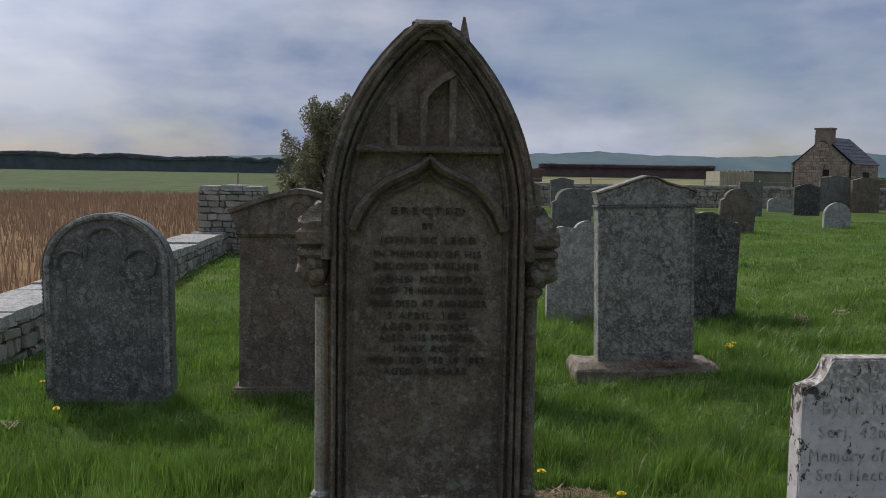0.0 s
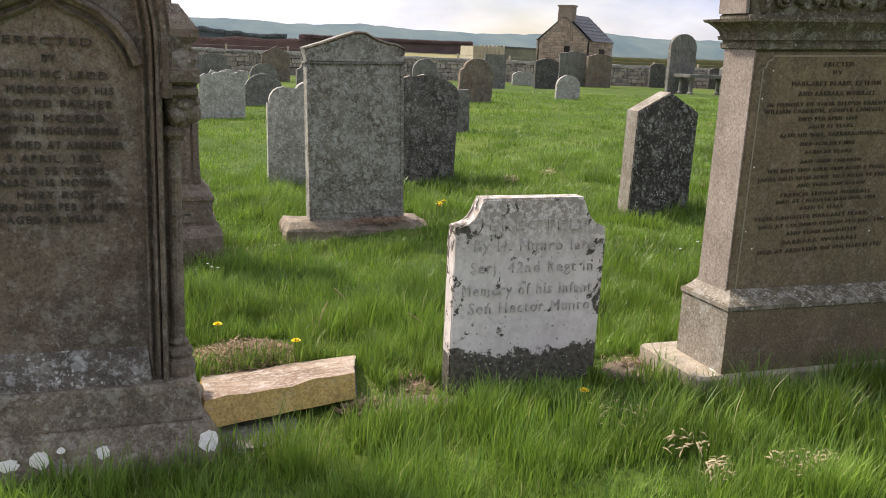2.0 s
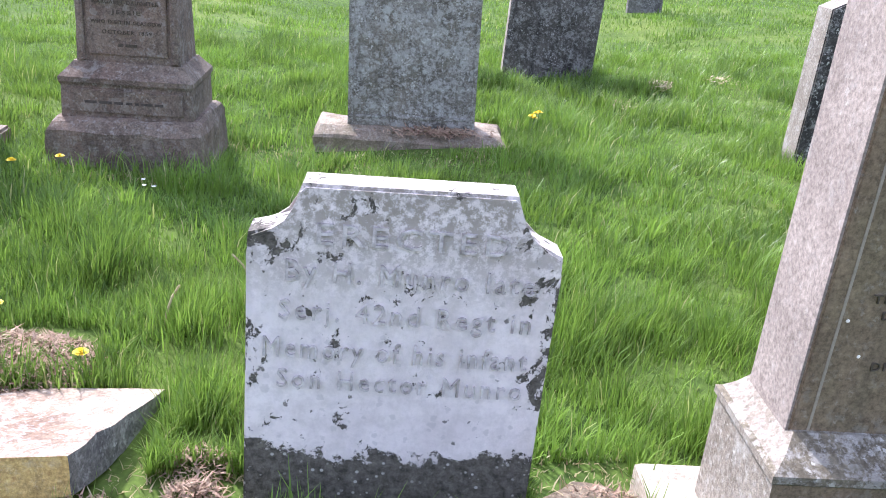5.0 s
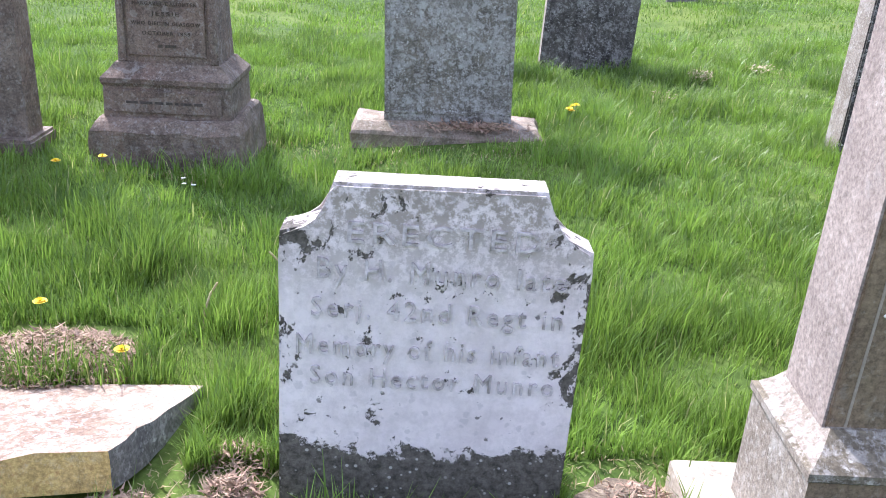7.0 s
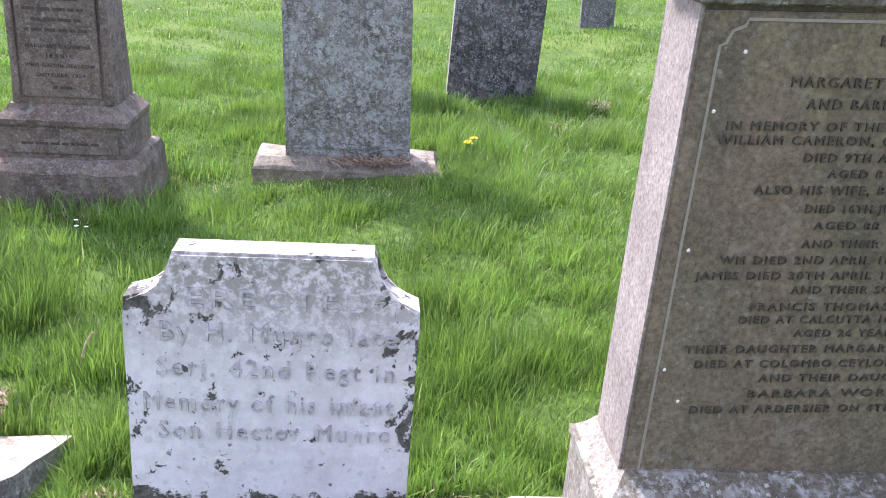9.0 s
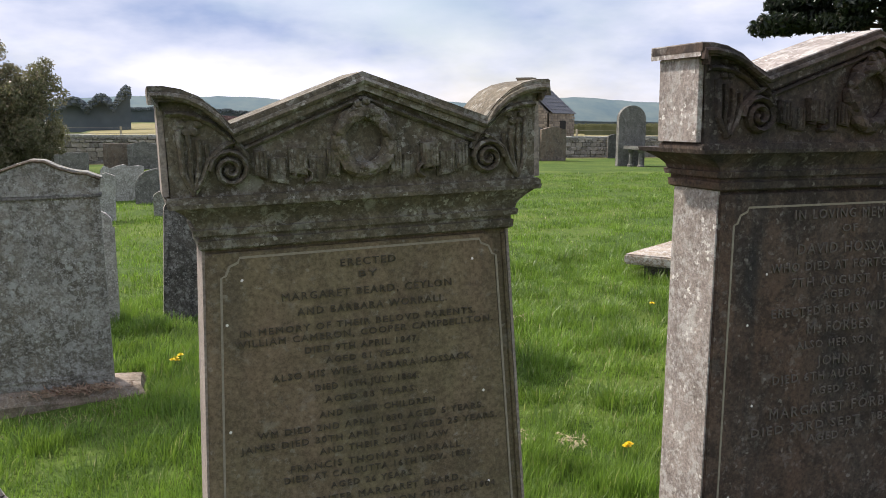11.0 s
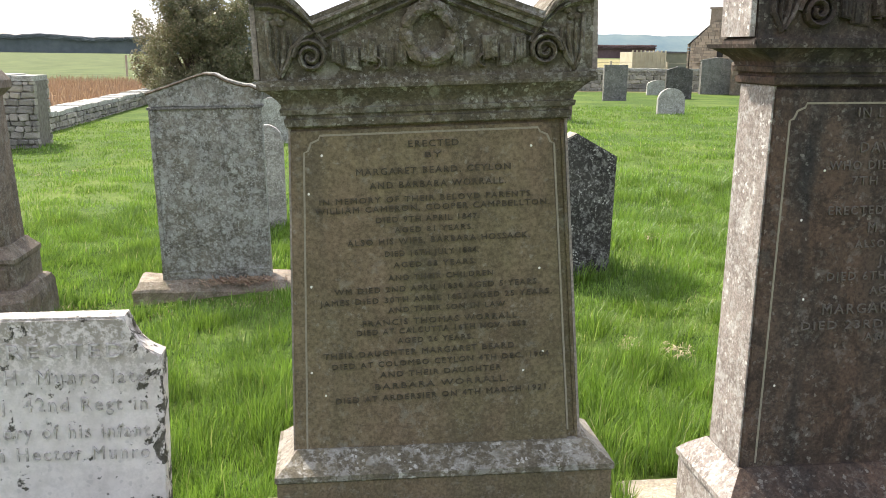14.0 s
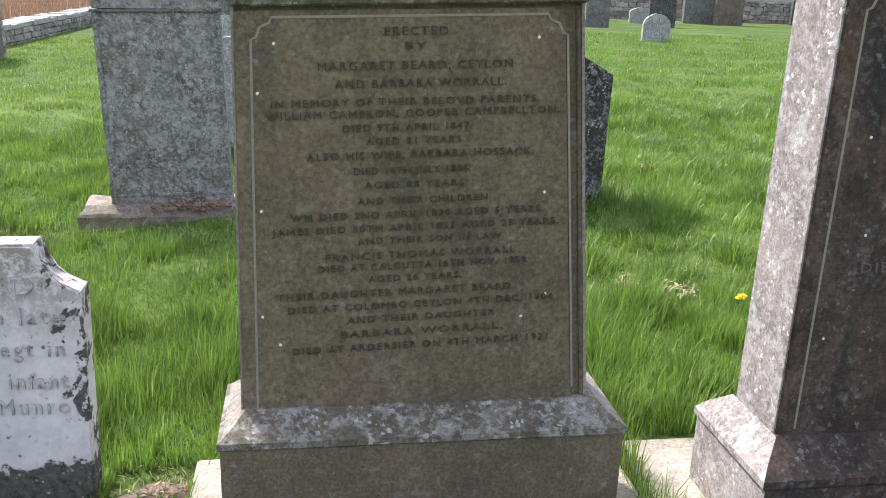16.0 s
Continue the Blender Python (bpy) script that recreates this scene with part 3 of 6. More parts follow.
def rubble_wall(name, a, b, height, thick, label, stone=0.30, seed=3, base=None, separate=True, cap=0.0):
    """A rubble wall from a to b (plan): a mortar core and courses of uneven stones standing proud of it."""
    r = random.Random(seed)
    a, b = Vector(a), Vector(b)
    length = (b - a).length
    ang = math.degrees(math.atan2(b.y - a.y, b.x - a.x))
    z0 = ground_z(*((a + b) / 2)) - 0.12 if base is None else base
    root = tagged(new(name), label, "wall", kind="structure")
    root.matrix_world = pose(a.x, a.y, z0, 0, 0, ang)
    H = height + 0.12
    part("wall_core", block(bmesh.new(), 0, length, -thick / 2 + 0.03, thick / 2 - 0.03, 0, H - 0.03), M["mortar"], root)
    shapes = []
    for s in range(7):
        bm = bmesh.new()
        bmesh.ops.create_cube(bm, size=1)
        bmesh.ops.bevel(bm, geom=bm.edges[:], offset=0.13, segments=1, affect="EDGES")
        for v in bm.verts:
            v.co += Vector((r.uniform(-1, 1), r.uniform(-1, 1), r.uniform(-1, 1))) * 0.10
        shapes.append(mesh_of("stone", bm, M["rubble"]))
    joined, count = bmesh.new(), 0
    for side in (-1, 1):
        z = 0.0
        while z < H - 0.04:
            h = min(r.uniform(0.35, 0.95) * stone, H - z)
            x = -r.uniform(0, stone)
            while x < length:
                w = r.uniform(0.5, 1.9) * stone
                x1 = min(x + w, length + 0.02)
                m = pose((max(x, -0.02) + x1) / 2, side * (thick / 2 - 0.05 + r.uniform(-0.012, 0.02)), z + h / 2, 0, r.uniform(-7, 7), 0) @ Matrix.Diagonal((max(x1 - max(x, -0.02) - 0.015, 0.03), 0.16, h - 0.012, 1))
                me = r.choice(shapes)
                if separate and side == -1 and count < 280 and x > -0.5:
                    ob = new("stone", me)
                    ob.parent, ob.matrix_local = root, m
                    count += 1
                else:
                    k = len(joined.verts)
                    joined.from_mesh(me)
                    joined.verts.ensure_lookup_table()
                    for v in joined.verts[k:]:
                        v.co = m @ v.co
                x += w
            z += h
    x = 0.0
    top = bmesh.new()
    while x < length:      # flat top stones
        w = min(r.uniform(0.35, 0.8), length - x)
        t = r.uniform(0.05, 0.09) + cap
        k = len(top.edges)
        block(top, x + 0.006, x + w - 0.006, -thick / 2 - r.uniform(0, 0.05), thick / 2 + r.uniform(0, 0.05), H - 0.03, H + t, 0.012)
        x += w
    tagged(part("coping", top, M["pale"], root, "white lichened flat coping stones"), kind="stuff")
    tagged(part("wall_stones", joined, M["rubble"], root), kind="stuff")
    return root


def headstone_outline(style, w, h):
    a = w / 2
    if style == "round":
        return [(-a, 0), (a, 0)] + [(x, h - a * 0.9 + (z) * 0.9) for x, z in arc(0, 0, a, 0, 180, 18)]
    if style == "low_round":
        return [(-a, 0), (a, 0)] + [(x, h - a * 0.42 + z * 0.42) for x, z in arc(0, 0, a, 0, 180, 14)]
    if style == "shoulder":
        s = a * 0.78
        return [(-a, 0), (a, 0), (a, h - s * 0.75 - 0.05), (s + 0.01, h - s * 0.75)] + [(x, h - s * 0.72 + z * 0.72) for x, z in arc(0, 0, s, 0, 180, 14)] + [(-s - 0.01, h - s * 0.75), (-a, h - s * 0.75 - 0.05)]
    if style == "gable":
        return [(-a, 0), (a, 0), (a, h - a * 0.55), (0, h), (-a, h - a * 0.55)]
    if style == "clipped":
        return [(-a, 0), (a, 0), (a, h - 0.13), (a * 0.18, h), (-a * 0.18, h), (-a, h - 0.13)]
    if style == "pediment":
        return [(-a, 0), (a, 0), (a, h - 0.16), (a * 1.06, h - 0.15), (a * 1.06, h - 0.12), (0, h), (-a * 1.06, h - 0.12), (-a * 1.06, h - 0.15), (-a, h - 0.16)]
    if style == "scallop":
        return [(-a, 0), (a, 0), (a, h - 0.22)] + arc(a * 0.62, h - 0.20, a * 0.34, -20, 120, 6) + arc(0, h - 0.13, 0.13, 20, 160, 7) + arc(-a * 0.62, h - 0.20, a * 0.34, 60, 200, 6) + [(-a, h - 0.22)]
    if style == "scoop":
        return [(-a, 0), (a, 0), (a, h - 0.15), (a - 0.03, h - 0.135), (a - 0.07, h - 0.115), (a - 0.10, h - 0.075), (a - 0.115, h - 0.03), (a - 0.12, h), (-a + 0.12, h), (-a + 0.115, h - 0.03), (-a + 0.10, h - 0.075), (-a + 0.07, h - 0.115), (-a + 0.03, h - 0.135), (-a, h - 0.15)]
    if style == "broken":
        return [(-a, 0), (a, 0), (a, h - 0.06), (a * 0.7, h - 0.02), (a * 0.35, h - 0.07), (a * 0.1, h), (-a * 0.3, h - 0.03), (-a * 0.55, h - 0.10), (-a * 0.8, h - 0.05), (-a, h - 0.12)]
    return [(-a, 0), (a, 0), (a, h), (-a, h)]


def headstone(x, y, w, h, style, mat, label, th=0.12, rz=0.0, lean=0.0, back=0.0, rough=0.004, seed=0, base=None, group="headstones in the churchyard", lines=4, moulding=False, edge=""):
    """A plain upright headstone sunk in the turf, with an optional plinth, a rim moulding and worn lines."""
    t = thing("headstone", x, y, label, "headstone", rz=rz, lean=lean, back=back, group=group, clear=(w / 2, th))
    lift = 0.0
    if base:
        lift = base[2]
        part("plinth", block(bmesh.new(), -base[0] / 2, base[0] / 2, -base[1] / 2 + th / 2, base[1] / 2 + th / 2, -0.06, lift, 0.015), M[mat], t)
    line = headstone_outline(style, w, h - lift)
    line = [(px, pz + lift - (0.1 if pz == 0 else 0) * (0 if base else 1)) for px, pz in (line[:2] + roughen(line[2:], rough, seed))]
    slab = part("slab", prism(bmesh.new(), line, 0, th, 0.008), M[mat], t)
    if edge:            # pale rim: lichen, plus sunlight painted onto the left and top faces
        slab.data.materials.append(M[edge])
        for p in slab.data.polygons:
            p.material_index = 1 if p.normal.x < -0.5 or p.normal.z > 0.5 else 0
    if moulding:
        part("rim", sweep(bmesh.new(), [(px * 0.93, pz - 0.03) for px, pz in line[2:]], 0.022, -0.010, 0.002), M[mat], t)
    if lines and y < 26:
        bars(t, [(0, h * 0.72 - i * 0.075, w * (0.62 if i % 2 else 0.74), 0.022) for i in range(lines)], 0.0, M[mat], seed)
    return t


# ---- the tall pointed-arch stone ----
def gothic(d, a=0.400, spring=1.345, rise=0.771, k=14, foot=0.27):
    """An open line up one side of a pointed arch, over its point and down the other, set in by d."""
    R = (a * a + rise * rise) / (2 * a)
    cx = R - a
    top = math.sqrt(max((R - d) ** 2 - cx * cx, 0.0))
    end = math.degrees(math.atan2(top, -cx))
    left = [(x + cx, z + spring) for x, z in arc(0, 0, R - d, 180, end, k)]
    line = [(-a + d, foot)] + [(x, min(z, 2.06 - d * 0.4)) for x, z in left]
    return line + [(-x, z) for x, z in line[-2::-1]]


def arch_stone():
    t = thing("gothic_headstone", 0.158, 3.27, "tall brown sandstone headstone with pointed arch and side columns", "headstone", z=0.0, clear=(0.52, 0.24))
    br = M["brown"]
    part("plinth", stack(bmesh.new(), [(-0.24, 0.56, -0.15, 0.40), (-0.14, 0.56, -0.15, 0.40), (-0.11, 0.55, -0.14, 0.39), (-0.02, 0.497, -0.085, 0.34), (0.0, 0.48, -0.07, 0.33)]), M["grey_base"], t)
    body = stack(bmesh.new(), [(0.0, 0.478, -0.068, 0.32), (0.11, 0.466, -0.056, 0.31), (0.133, 0.460, -0.05, 0.305), (0.140, 0.452, -0.04, 0.30)])
    part("sill", stack(bmesh.new(), [(0.136, 0.30, -0.022, 0.20), (0.158, 0.30, -0.018, 0.20), (0.255, 0.29, 0.068, 0.20)]), M["sill"], t, "sloping sill spotted with white lichen")
    part("base", body, M["grey_base"], t, "grey-brown stone base with a sloping top")
    panel = part("panel", prism(bmesh.new(), gothic(0.10, foot=0.20), 0.072, 0.20), br, t, "flat lettered panel")
    # stepped frame
    for d0, d1, y0, foot in ((0.0, 0.040, -0.012, 1.19), (0.036, 0.056, -0.006, 0.136), (0.052, 0.078, 0.030, 0.136), (0.078, 0.112, 0.056, 0.136)):
        part("frame_moulding", ring(bmesh.new(), gothic(d1, foot=foot), gothic(d0, foot=foot), y0, 0.22), br, t)
    for d, wd, y, foot in ((0.022, 0.026, -0.032, 1.19), (0.048, 0.018, -0.024, 0.136), (0.066, 0.016, 0.008, 0.136), (0.096, 0.018, 0.034, 0.136)):
        part("roll_moulding", sweep(bmesh.new(), gothic(d, foot=foot), wd, y, y + 0.025), br, t)
    part("back", prism(bmesh.new(), gothic(0.004, foot=0.136), 0.12, 0.24, 0.01), br, t)
    part("finial_stump", stack(bmesh.new(), [(2.00, 0.088, 0.005, 0.22), (2.045, 0.070, 0.01, 0.21), (2.062, 0.074, 0.0, 0.22), (2.075, 0.058, 0.02, 0.20)]), br, t, "broken stump at the arch's point")
    # transom, tracery and inner cusped arch
    part("transom", block(bmesh.new(), -0.275, 0.275, 0.006, 0.085, 1.588, 1.615, 0.006), br, t)
    for x, z1, y0 in ((-0.135, 1.775, 0.022), (-0.025, 1.81, 0.016), (0.085, 1.87, 0.024)):
        part("tracery_bar", block(bmesh.new(), x - 0.015, x + 0.015, y0, 0.085, 1.61, z1, 0.005), br, t)
    part("tracery_arch", sweep(bmesh.new(), [(-0.03, 1.79), (0.0, 1.825), (0.04, 1.86), (0.085, 1.885)], 0.026, 0.014, 0.085, False), br, t)
    cusp = [(-0.29, 1.30), (-0.262, 1.37), (-0.215, 1.432), (-0.155, 1.478), (-0.10, 1.502), (-0.045, 1.528), (0.0, 1.568)]
    cusp = cusp + [(-x, z) for x, z in cusp[-2::-1]]
    part("cusped_arch", sweep(bmesh.new(), cusp, 0.044, 0.004, 0.075), br, t)
    part("cusped_arch", sweep(bmesh.new(), [(x * 0.88, 1.27 + (z - 1.28) * 0.86) for x, z in cusp], 0.018, 0.040, 0.075), br, t)
    # columns, capitals and their bases
    for s in (-1, 1):
        cx = s * 0.402
        # left column and its base are coloured paler, for sunlight from the left
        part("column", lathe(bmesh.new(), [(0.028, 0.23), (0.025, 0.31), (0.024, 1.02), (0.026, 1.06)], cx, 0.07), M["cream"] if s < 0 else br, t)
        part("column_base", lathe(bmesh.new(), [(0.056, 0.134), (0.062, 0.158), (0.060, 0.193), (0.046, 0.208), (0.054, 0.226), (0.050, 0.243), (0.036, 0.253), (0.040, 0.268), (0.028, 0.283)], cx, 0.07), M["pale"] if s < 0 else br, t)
        cap, kx = bmesh.new(), s * 0.426
        lathe(cap, [(0.030, 1.04), (0.045, 1.055), (0.045, 1.07), (0.028, 1.085)], cx, 0.07, 12)
        lathe(cap, [(0.030, 1.08), (0.042, 1.105), (0.055, 1.14), (0.058, 1.18), (0.050, 1.20)], kx, 0.07, 12)
        for dx, dy, dz, rr in ((0.034, -0.015, 1.135, 0.040), (-0.012, -0.040, 1.125, 0.034), (0.040, 0.05, 1.14, 0.036), (0.012, -0.045, 1.17, 0.028), (0.045, -0.010, 1.18, 0.026), (-0.02, -0.035, 1.17, 0.024)):
            k = len(cap.verts)
            bmesh.ops.create_icosphere(cap, subdivisions=2, radius=rr, matrix=Matrix.Translation((kx + s * dx, 0.07 + dy, dz)))
            cap.verts.ensure_lookup_table()
            for v in cap.verts[k:]:
                v.co += Vector((noise.noise(v.co * 40), noise.noise(v.co * 40 + Vector((2, 0, 0))), noise.noise(v.co * 40 + Vector((0, 3, 0))))) * 0.009
        stack(cap, [(1.19, 0.050, 0.01, 0.16, kx), (1.203, 0.062, -0.01, 0.17, kx), (1.222, 0.062, -0.01, 0.17, kx), (1.232, 0.048, 0.01, 0.16, kx), (1.247, 0.066, -0.02, 0.18, kx), (1.29, 0.066, -0.02, 0.18, kx), (1.298, 0.058, -0.01, 0.17, kx)])
        crown = bmesh.new()
        stack(crown, [(1.295, 0.055, 0.0, 0.17, kx), (1.33, 0.058, 0.0, 0.17, kx), (1.36, 0.040, 0.03, 0.15, kx - 0.012 * s), (1.40, 0.016, 0.05, 0.12, kx - 0.03 * s)])
        bmesh.ops.subdivide_edges(crown, edges=crown.edges[:], cuts=3, use_grid_fill=True)
        for v in crown.verts:
            v.co += Vector((noise.noise(v.co * 25), noise.noise(v.co * 25 + Vector((2, 0, 0))), noise.noise(v.co * 25 + Vector((0, 3, 0))))) * 0.014
        part("capital_crown", crown, M["grey_base"], t, "broken weathered stub over the capital")
        part("capital", cap, br, t, "carved leafy capital, worn")
    part("joint", sweep(bmesh.new(), roughen([(-0.482 + 0.964 * i / 60, 0.0) for i in range(61)], 0.004, 9), 0.013, -0.074, -0.05), M["soil"], t, "dark mossy joint")
    # white lichen crusts along the plinth
    for x0, x1, z0, z1, sd in ((-0.545, -0.27, -0.10, -0.02, 1), (-0.22, -0.15, -0.085, -0.045, 2), (-0.12, -0.05, -0.085, -0.03, 3), (0.10, 0.15, -0.075, -0.03, 4), (0.455, 0.53, -0.085, -0.012, 5), (-0.03, 0.0, -0.045, -0.025, 6)):
        rr, crust = random.Random(sd), bmesh.new()
        cx, cz = (x0 + x1) / 2, (z0 + z1) / 2
        pts = [(cx + (x1 - x0) / 2 * math.cos(a) * rr.uniform(0.8, 1.1), cz + (z1 - z0) / 2 * math.sin(a) * rr.uniform(0.75, 1.1)) for a in [k * math.pi / 9 for k in range(18)]]
        crust.faces.new([crust.verts.new((px, -0.14 + (pz - 0.022 + 0.11) * 0.611 - 0.0035, pz - 0.022)) for px, pz in pts])
        geo = bmesh.ops.extrude_face_region(crust, geom=crust.faces[:])
        bmesh.ops.translate(crust, verts=[v for v in geo["geom"] if isinstance(v, bmesh.types.BMVert)], vec=(0, 0.006, 0))
        part("lichen_crust", crust, M["whitepatch"], t, "white lichen crust")
    for text, z, w in (("ERECTED", 1.37, 0.28), ("BY", 1.312, 0.045), ("JOHN MC LEOD", 1.258, 0.37), ("IN MEMORY OF HIS", 1.205, 0.41), ("BELOVED FATHER", 1.158, 0.40), ("JOHN MCLEOD,", 1.108, 0.37),
                       ("SERGT 78 HIGHLANDERS", 1.064, 0.43), ("WHO DIED AT ARDERSIER", 1.014, 0.46), ("5 APRIL, 1855", 0.967, 0.30), ("AGED 55 YEARS.", 0.923, 0.35), ("ALSO HIS MOTHER", 0.882, 0.37),
                       ("MARY ROSS", 0.838, 0.25), ("WHO DIED FEB 10 1889", 0.794, 0.45), ("AGED 68 YEARS.", 0.750, 0.33)):
        letters(panel, text, 0.0, z, w, 0.027, 0.072, M["letter_brown"], 0.006)


# ---- the two stones with eared pediments ----
def eared_outline(hw, z0, z_valley, z_ear, z_top, inset=0.0):
    """The header's outline: two scrolled ears and a low pediment between."""
    v = hw * 0.66
    right = [(hw - inset, z0), (hw - inset, z_ear - 0.03), (hw + 0.014 - inset, z_ear - 0.022), (hw + 0.014 - inset, z_ear - inset * 0.6)]
    ear = [(hw * 0.96, z_ear), (hw * 0.88, z_ear - 0.008), (hw * 0.80, z_ear - 0.026), (hw * 0.73, z_ear - 0.055), (v, z_valley)]
    half = right + [(x, z - inset) for x, z in ear] + [(0, z_top - inset)]
    return half + [(-x, z) for x, z in half[-2::-1]]


def spiral(cx, cz, r0, turns, flip, k=26):
    return [(cx + flip * (r0 * (1 - i / k * 0.86)) * math.cos(turns * 2 * math.pi * i / k), cz + (r0 * (1 - i / k * 0.86)) * math.sin(turns * 2 * math.pi * i / k)) for i in range(k + 1)]


def pediment_stone(name, x, y, z, label, face, side, letter, hw_head, hw_top, hw_foot, z_foot, z_corn, z_head, z_valley, z_ear, z_top, base_rows, lean, writing, head_th, panel, dots):
    t = thing(name, x, y, label, "headstone", z=z, lean=lean, clear=(hw_foot + 0.07, 0.24))
    th = head_th - 0.05
    carved = "olive_carved" if face == "olive" else face
    upright = Matrix.Rotation(radians(-lean), 3, "Y")
    shaft = stack(bmesh.new(), [(z_foot - 0.03, hw_foot, 0.016, th), (z_corn - 0.06, hw_top, 0.016, th), (z_corn, hw_top, 0.016, th)])
    bmesh.ops.bevel(shaft, geom=shaft.edges[:], offset=0.004, segments=1, affect="EDGES")
    body = part("shaft", shaft, M[face], t)
    for s in (-1, 1):      # weathered flanks, the sunlight on them painted as paler stone
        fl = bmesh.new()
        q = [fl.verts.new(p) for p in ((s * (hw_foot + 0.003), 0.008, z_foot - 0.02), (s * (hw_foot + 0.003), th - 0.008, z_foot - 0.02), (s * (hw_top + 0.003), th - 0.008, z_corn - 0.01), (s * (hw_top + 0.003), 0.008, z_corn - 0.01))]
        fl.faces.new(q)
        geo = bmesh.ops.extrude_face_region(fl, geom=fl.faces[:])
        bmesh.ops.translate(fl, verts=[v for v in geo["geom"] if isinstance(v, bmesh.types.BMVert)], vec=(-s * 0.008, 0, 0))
        part("flank", fl, M[side], t, "freckled flank with a sunlit pale tone painted in")
    face_panel = part("raised_panel", prism(bmesh.new(), [(-hw_foot + 0.002, z_foot - 0.028), (hw_foot - 0.042, z_foot - 0.028), (hw_top - 0.042, z_corn - 0.075), (hw_top - 0.055, z_corn - 0.055), (hw_top - 0.075, z_corn - 0.045), (-hw_top + 0.002, z_corn - 0.045)], 0.0, 0.03, 0.003), M[face], t, "smooth raised panel carrying the inscription")
    part("corner_bead", sweep(bmesh.new(), [(hw_foot - 0.010, z_foot - 0.025), (hw_top - 0.010, z_corn - 0.05)], 0.014, 0.006, 0.018), M[face], t)
    low, high = stack(bmesh.new(), base_rows[:2]), stack(bmesh.new(), base_rows[1:])
    for bm in (low, high):      # the base stands level under the leaning shaft
        bmesh.ops.rotate(bm, verts=bm.verts[:], cent=(0, 0, 0), matrix=upright)
    # sides of the base get a paler colour that stands for sunlight
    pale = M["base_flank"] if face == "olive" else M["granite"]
    for ob in (part("base", low, M[face], t, "square stone base with weathered flanks in a painted sunlit tone"), part("base_moulding", high, M["mould"] if face == "olive" else M[face], t, "moulded base top with lichen")):
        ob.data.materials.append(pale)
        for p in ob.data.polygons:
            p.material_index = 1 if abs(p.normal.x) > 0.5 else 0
    # cornice
    c = z_head - z_corn
    steps = [(-0.035, 0.003, 0.005), (-0.030, 0.012, 0.012), (-0.010, 0.014, 0.014), (-0.008, 0.007, 0.008), (0.002, 0.007, 0.008), (0.004, 0.022, 0.020), (0.020, 0.025, 0.023), (0.022, 0.017, 0.017)]
    reach = hw_head - 0.03 - hw_top
    levels = [(z_corn + dz, hw_top + dx, -dy, th + dy) for dz, dx, dy in steps]
    levels += [(z_corn + 0.022 + (c - 0.036) * u, hw_top + 0.017 + (reach - 0.017) * (1 - math.cos(u * math.pi / 2)), -0.017 - 0.030 * (1 - math.cos(u * math.pi / 2)), th + 0.017 + 0.030 * (1 - math.cos(u * math.pi / 2))) for u in (0.25, 0.5, 0.75, 1.0)]
    levels += [(z_head - 0.012, hw_head - 0.014, -0.054, th + 0.05), (z_head, hw_head - 0.010, -0.056, th + 0.053)]
    part("cornice", stack(bmesh.new(), levels), M[carved], t)
    y0, y1 = -0.062, head_th - 0.10
    header = part("header", prism(bmesh.new(), eared_outline(hw_head - 0.022, z_head, z_valley - 0.02, z_ear - 0.02, z_top - 0.02), y0 + 0.03, y1 - 0.01, 0.004), M[carved], t, "carved pediment with scrolled ears")
    # raised coping that follows the ears and the pediment
    line = eared_outline(hw_head, z_head, z_valley, z_ear, z_top)[2:-2]
    low = [(px * 0.955, pz - (0.045 if abs(px) < hw_head * 0.67 else 0.034)) for px, pz in line]
    part("coping", ring(bmesh.new(), low, line, y0, y1), M[carved], t)
    part("coping_roll", sweep(bmesh.new(), [(px * 0.985, pz - 0.020) for px, pz in line], 0.020, y0 - 0.014, y0 + 0.002), M[carved], t)
    part("under_moulding", sweep(bmesh.new(), [(px * 0.93, pz - 0.064) for px, pz in line[1:-1]], 0.016, y0 + 0.010, y0 + 0.034), M[carved], t)
    top = [(px * 0.999, pz + 0.003) for px, pz in line]
    # with granite sides, the coping's sunlit top is painted in the same pale stone
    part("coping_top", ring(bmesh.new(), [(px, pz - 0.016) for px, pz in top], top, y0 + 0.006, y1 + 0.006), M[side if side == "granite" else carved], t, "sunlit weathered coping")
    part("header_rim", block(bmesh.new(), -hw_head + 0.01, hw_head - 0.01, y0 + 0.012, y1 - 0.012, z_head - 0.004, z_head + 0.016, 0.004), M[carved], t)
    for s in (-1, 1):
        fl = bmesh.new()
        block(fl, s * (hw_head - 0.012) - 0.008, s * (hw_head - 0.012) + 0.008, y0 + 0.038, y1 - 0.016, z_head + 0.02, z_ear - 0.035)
        part("ear_flank", fl, M[side], t, "freckled flank with a sunlit pale tone painted in")
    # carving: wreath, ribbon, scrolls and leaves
    fy = y0 + 0.03
    zc, k = z_head + (z_top - z_head) * 0.44, hw_head / 0.515
    wreath = bmesh.new()
    for i in range(26):
        a = 2 * math.pi * i / 26
        rr = (0.062 + 0.010 * (i % 2)) * k
        bmesh.ops.create_icosphere(wreath, subdivisions=1, radius=0.025 * k, matrix=Matrix.Translation((rr * math.cos(a), fy - 0.010 - 0.007 * (i % 3), zc + rr * 1.12 * math.sin(a))) @ Matrix.Rotation(-a, 4, "Y") @ Matrix.Diagonal((0.75, 0.9, 1.35, 1)))
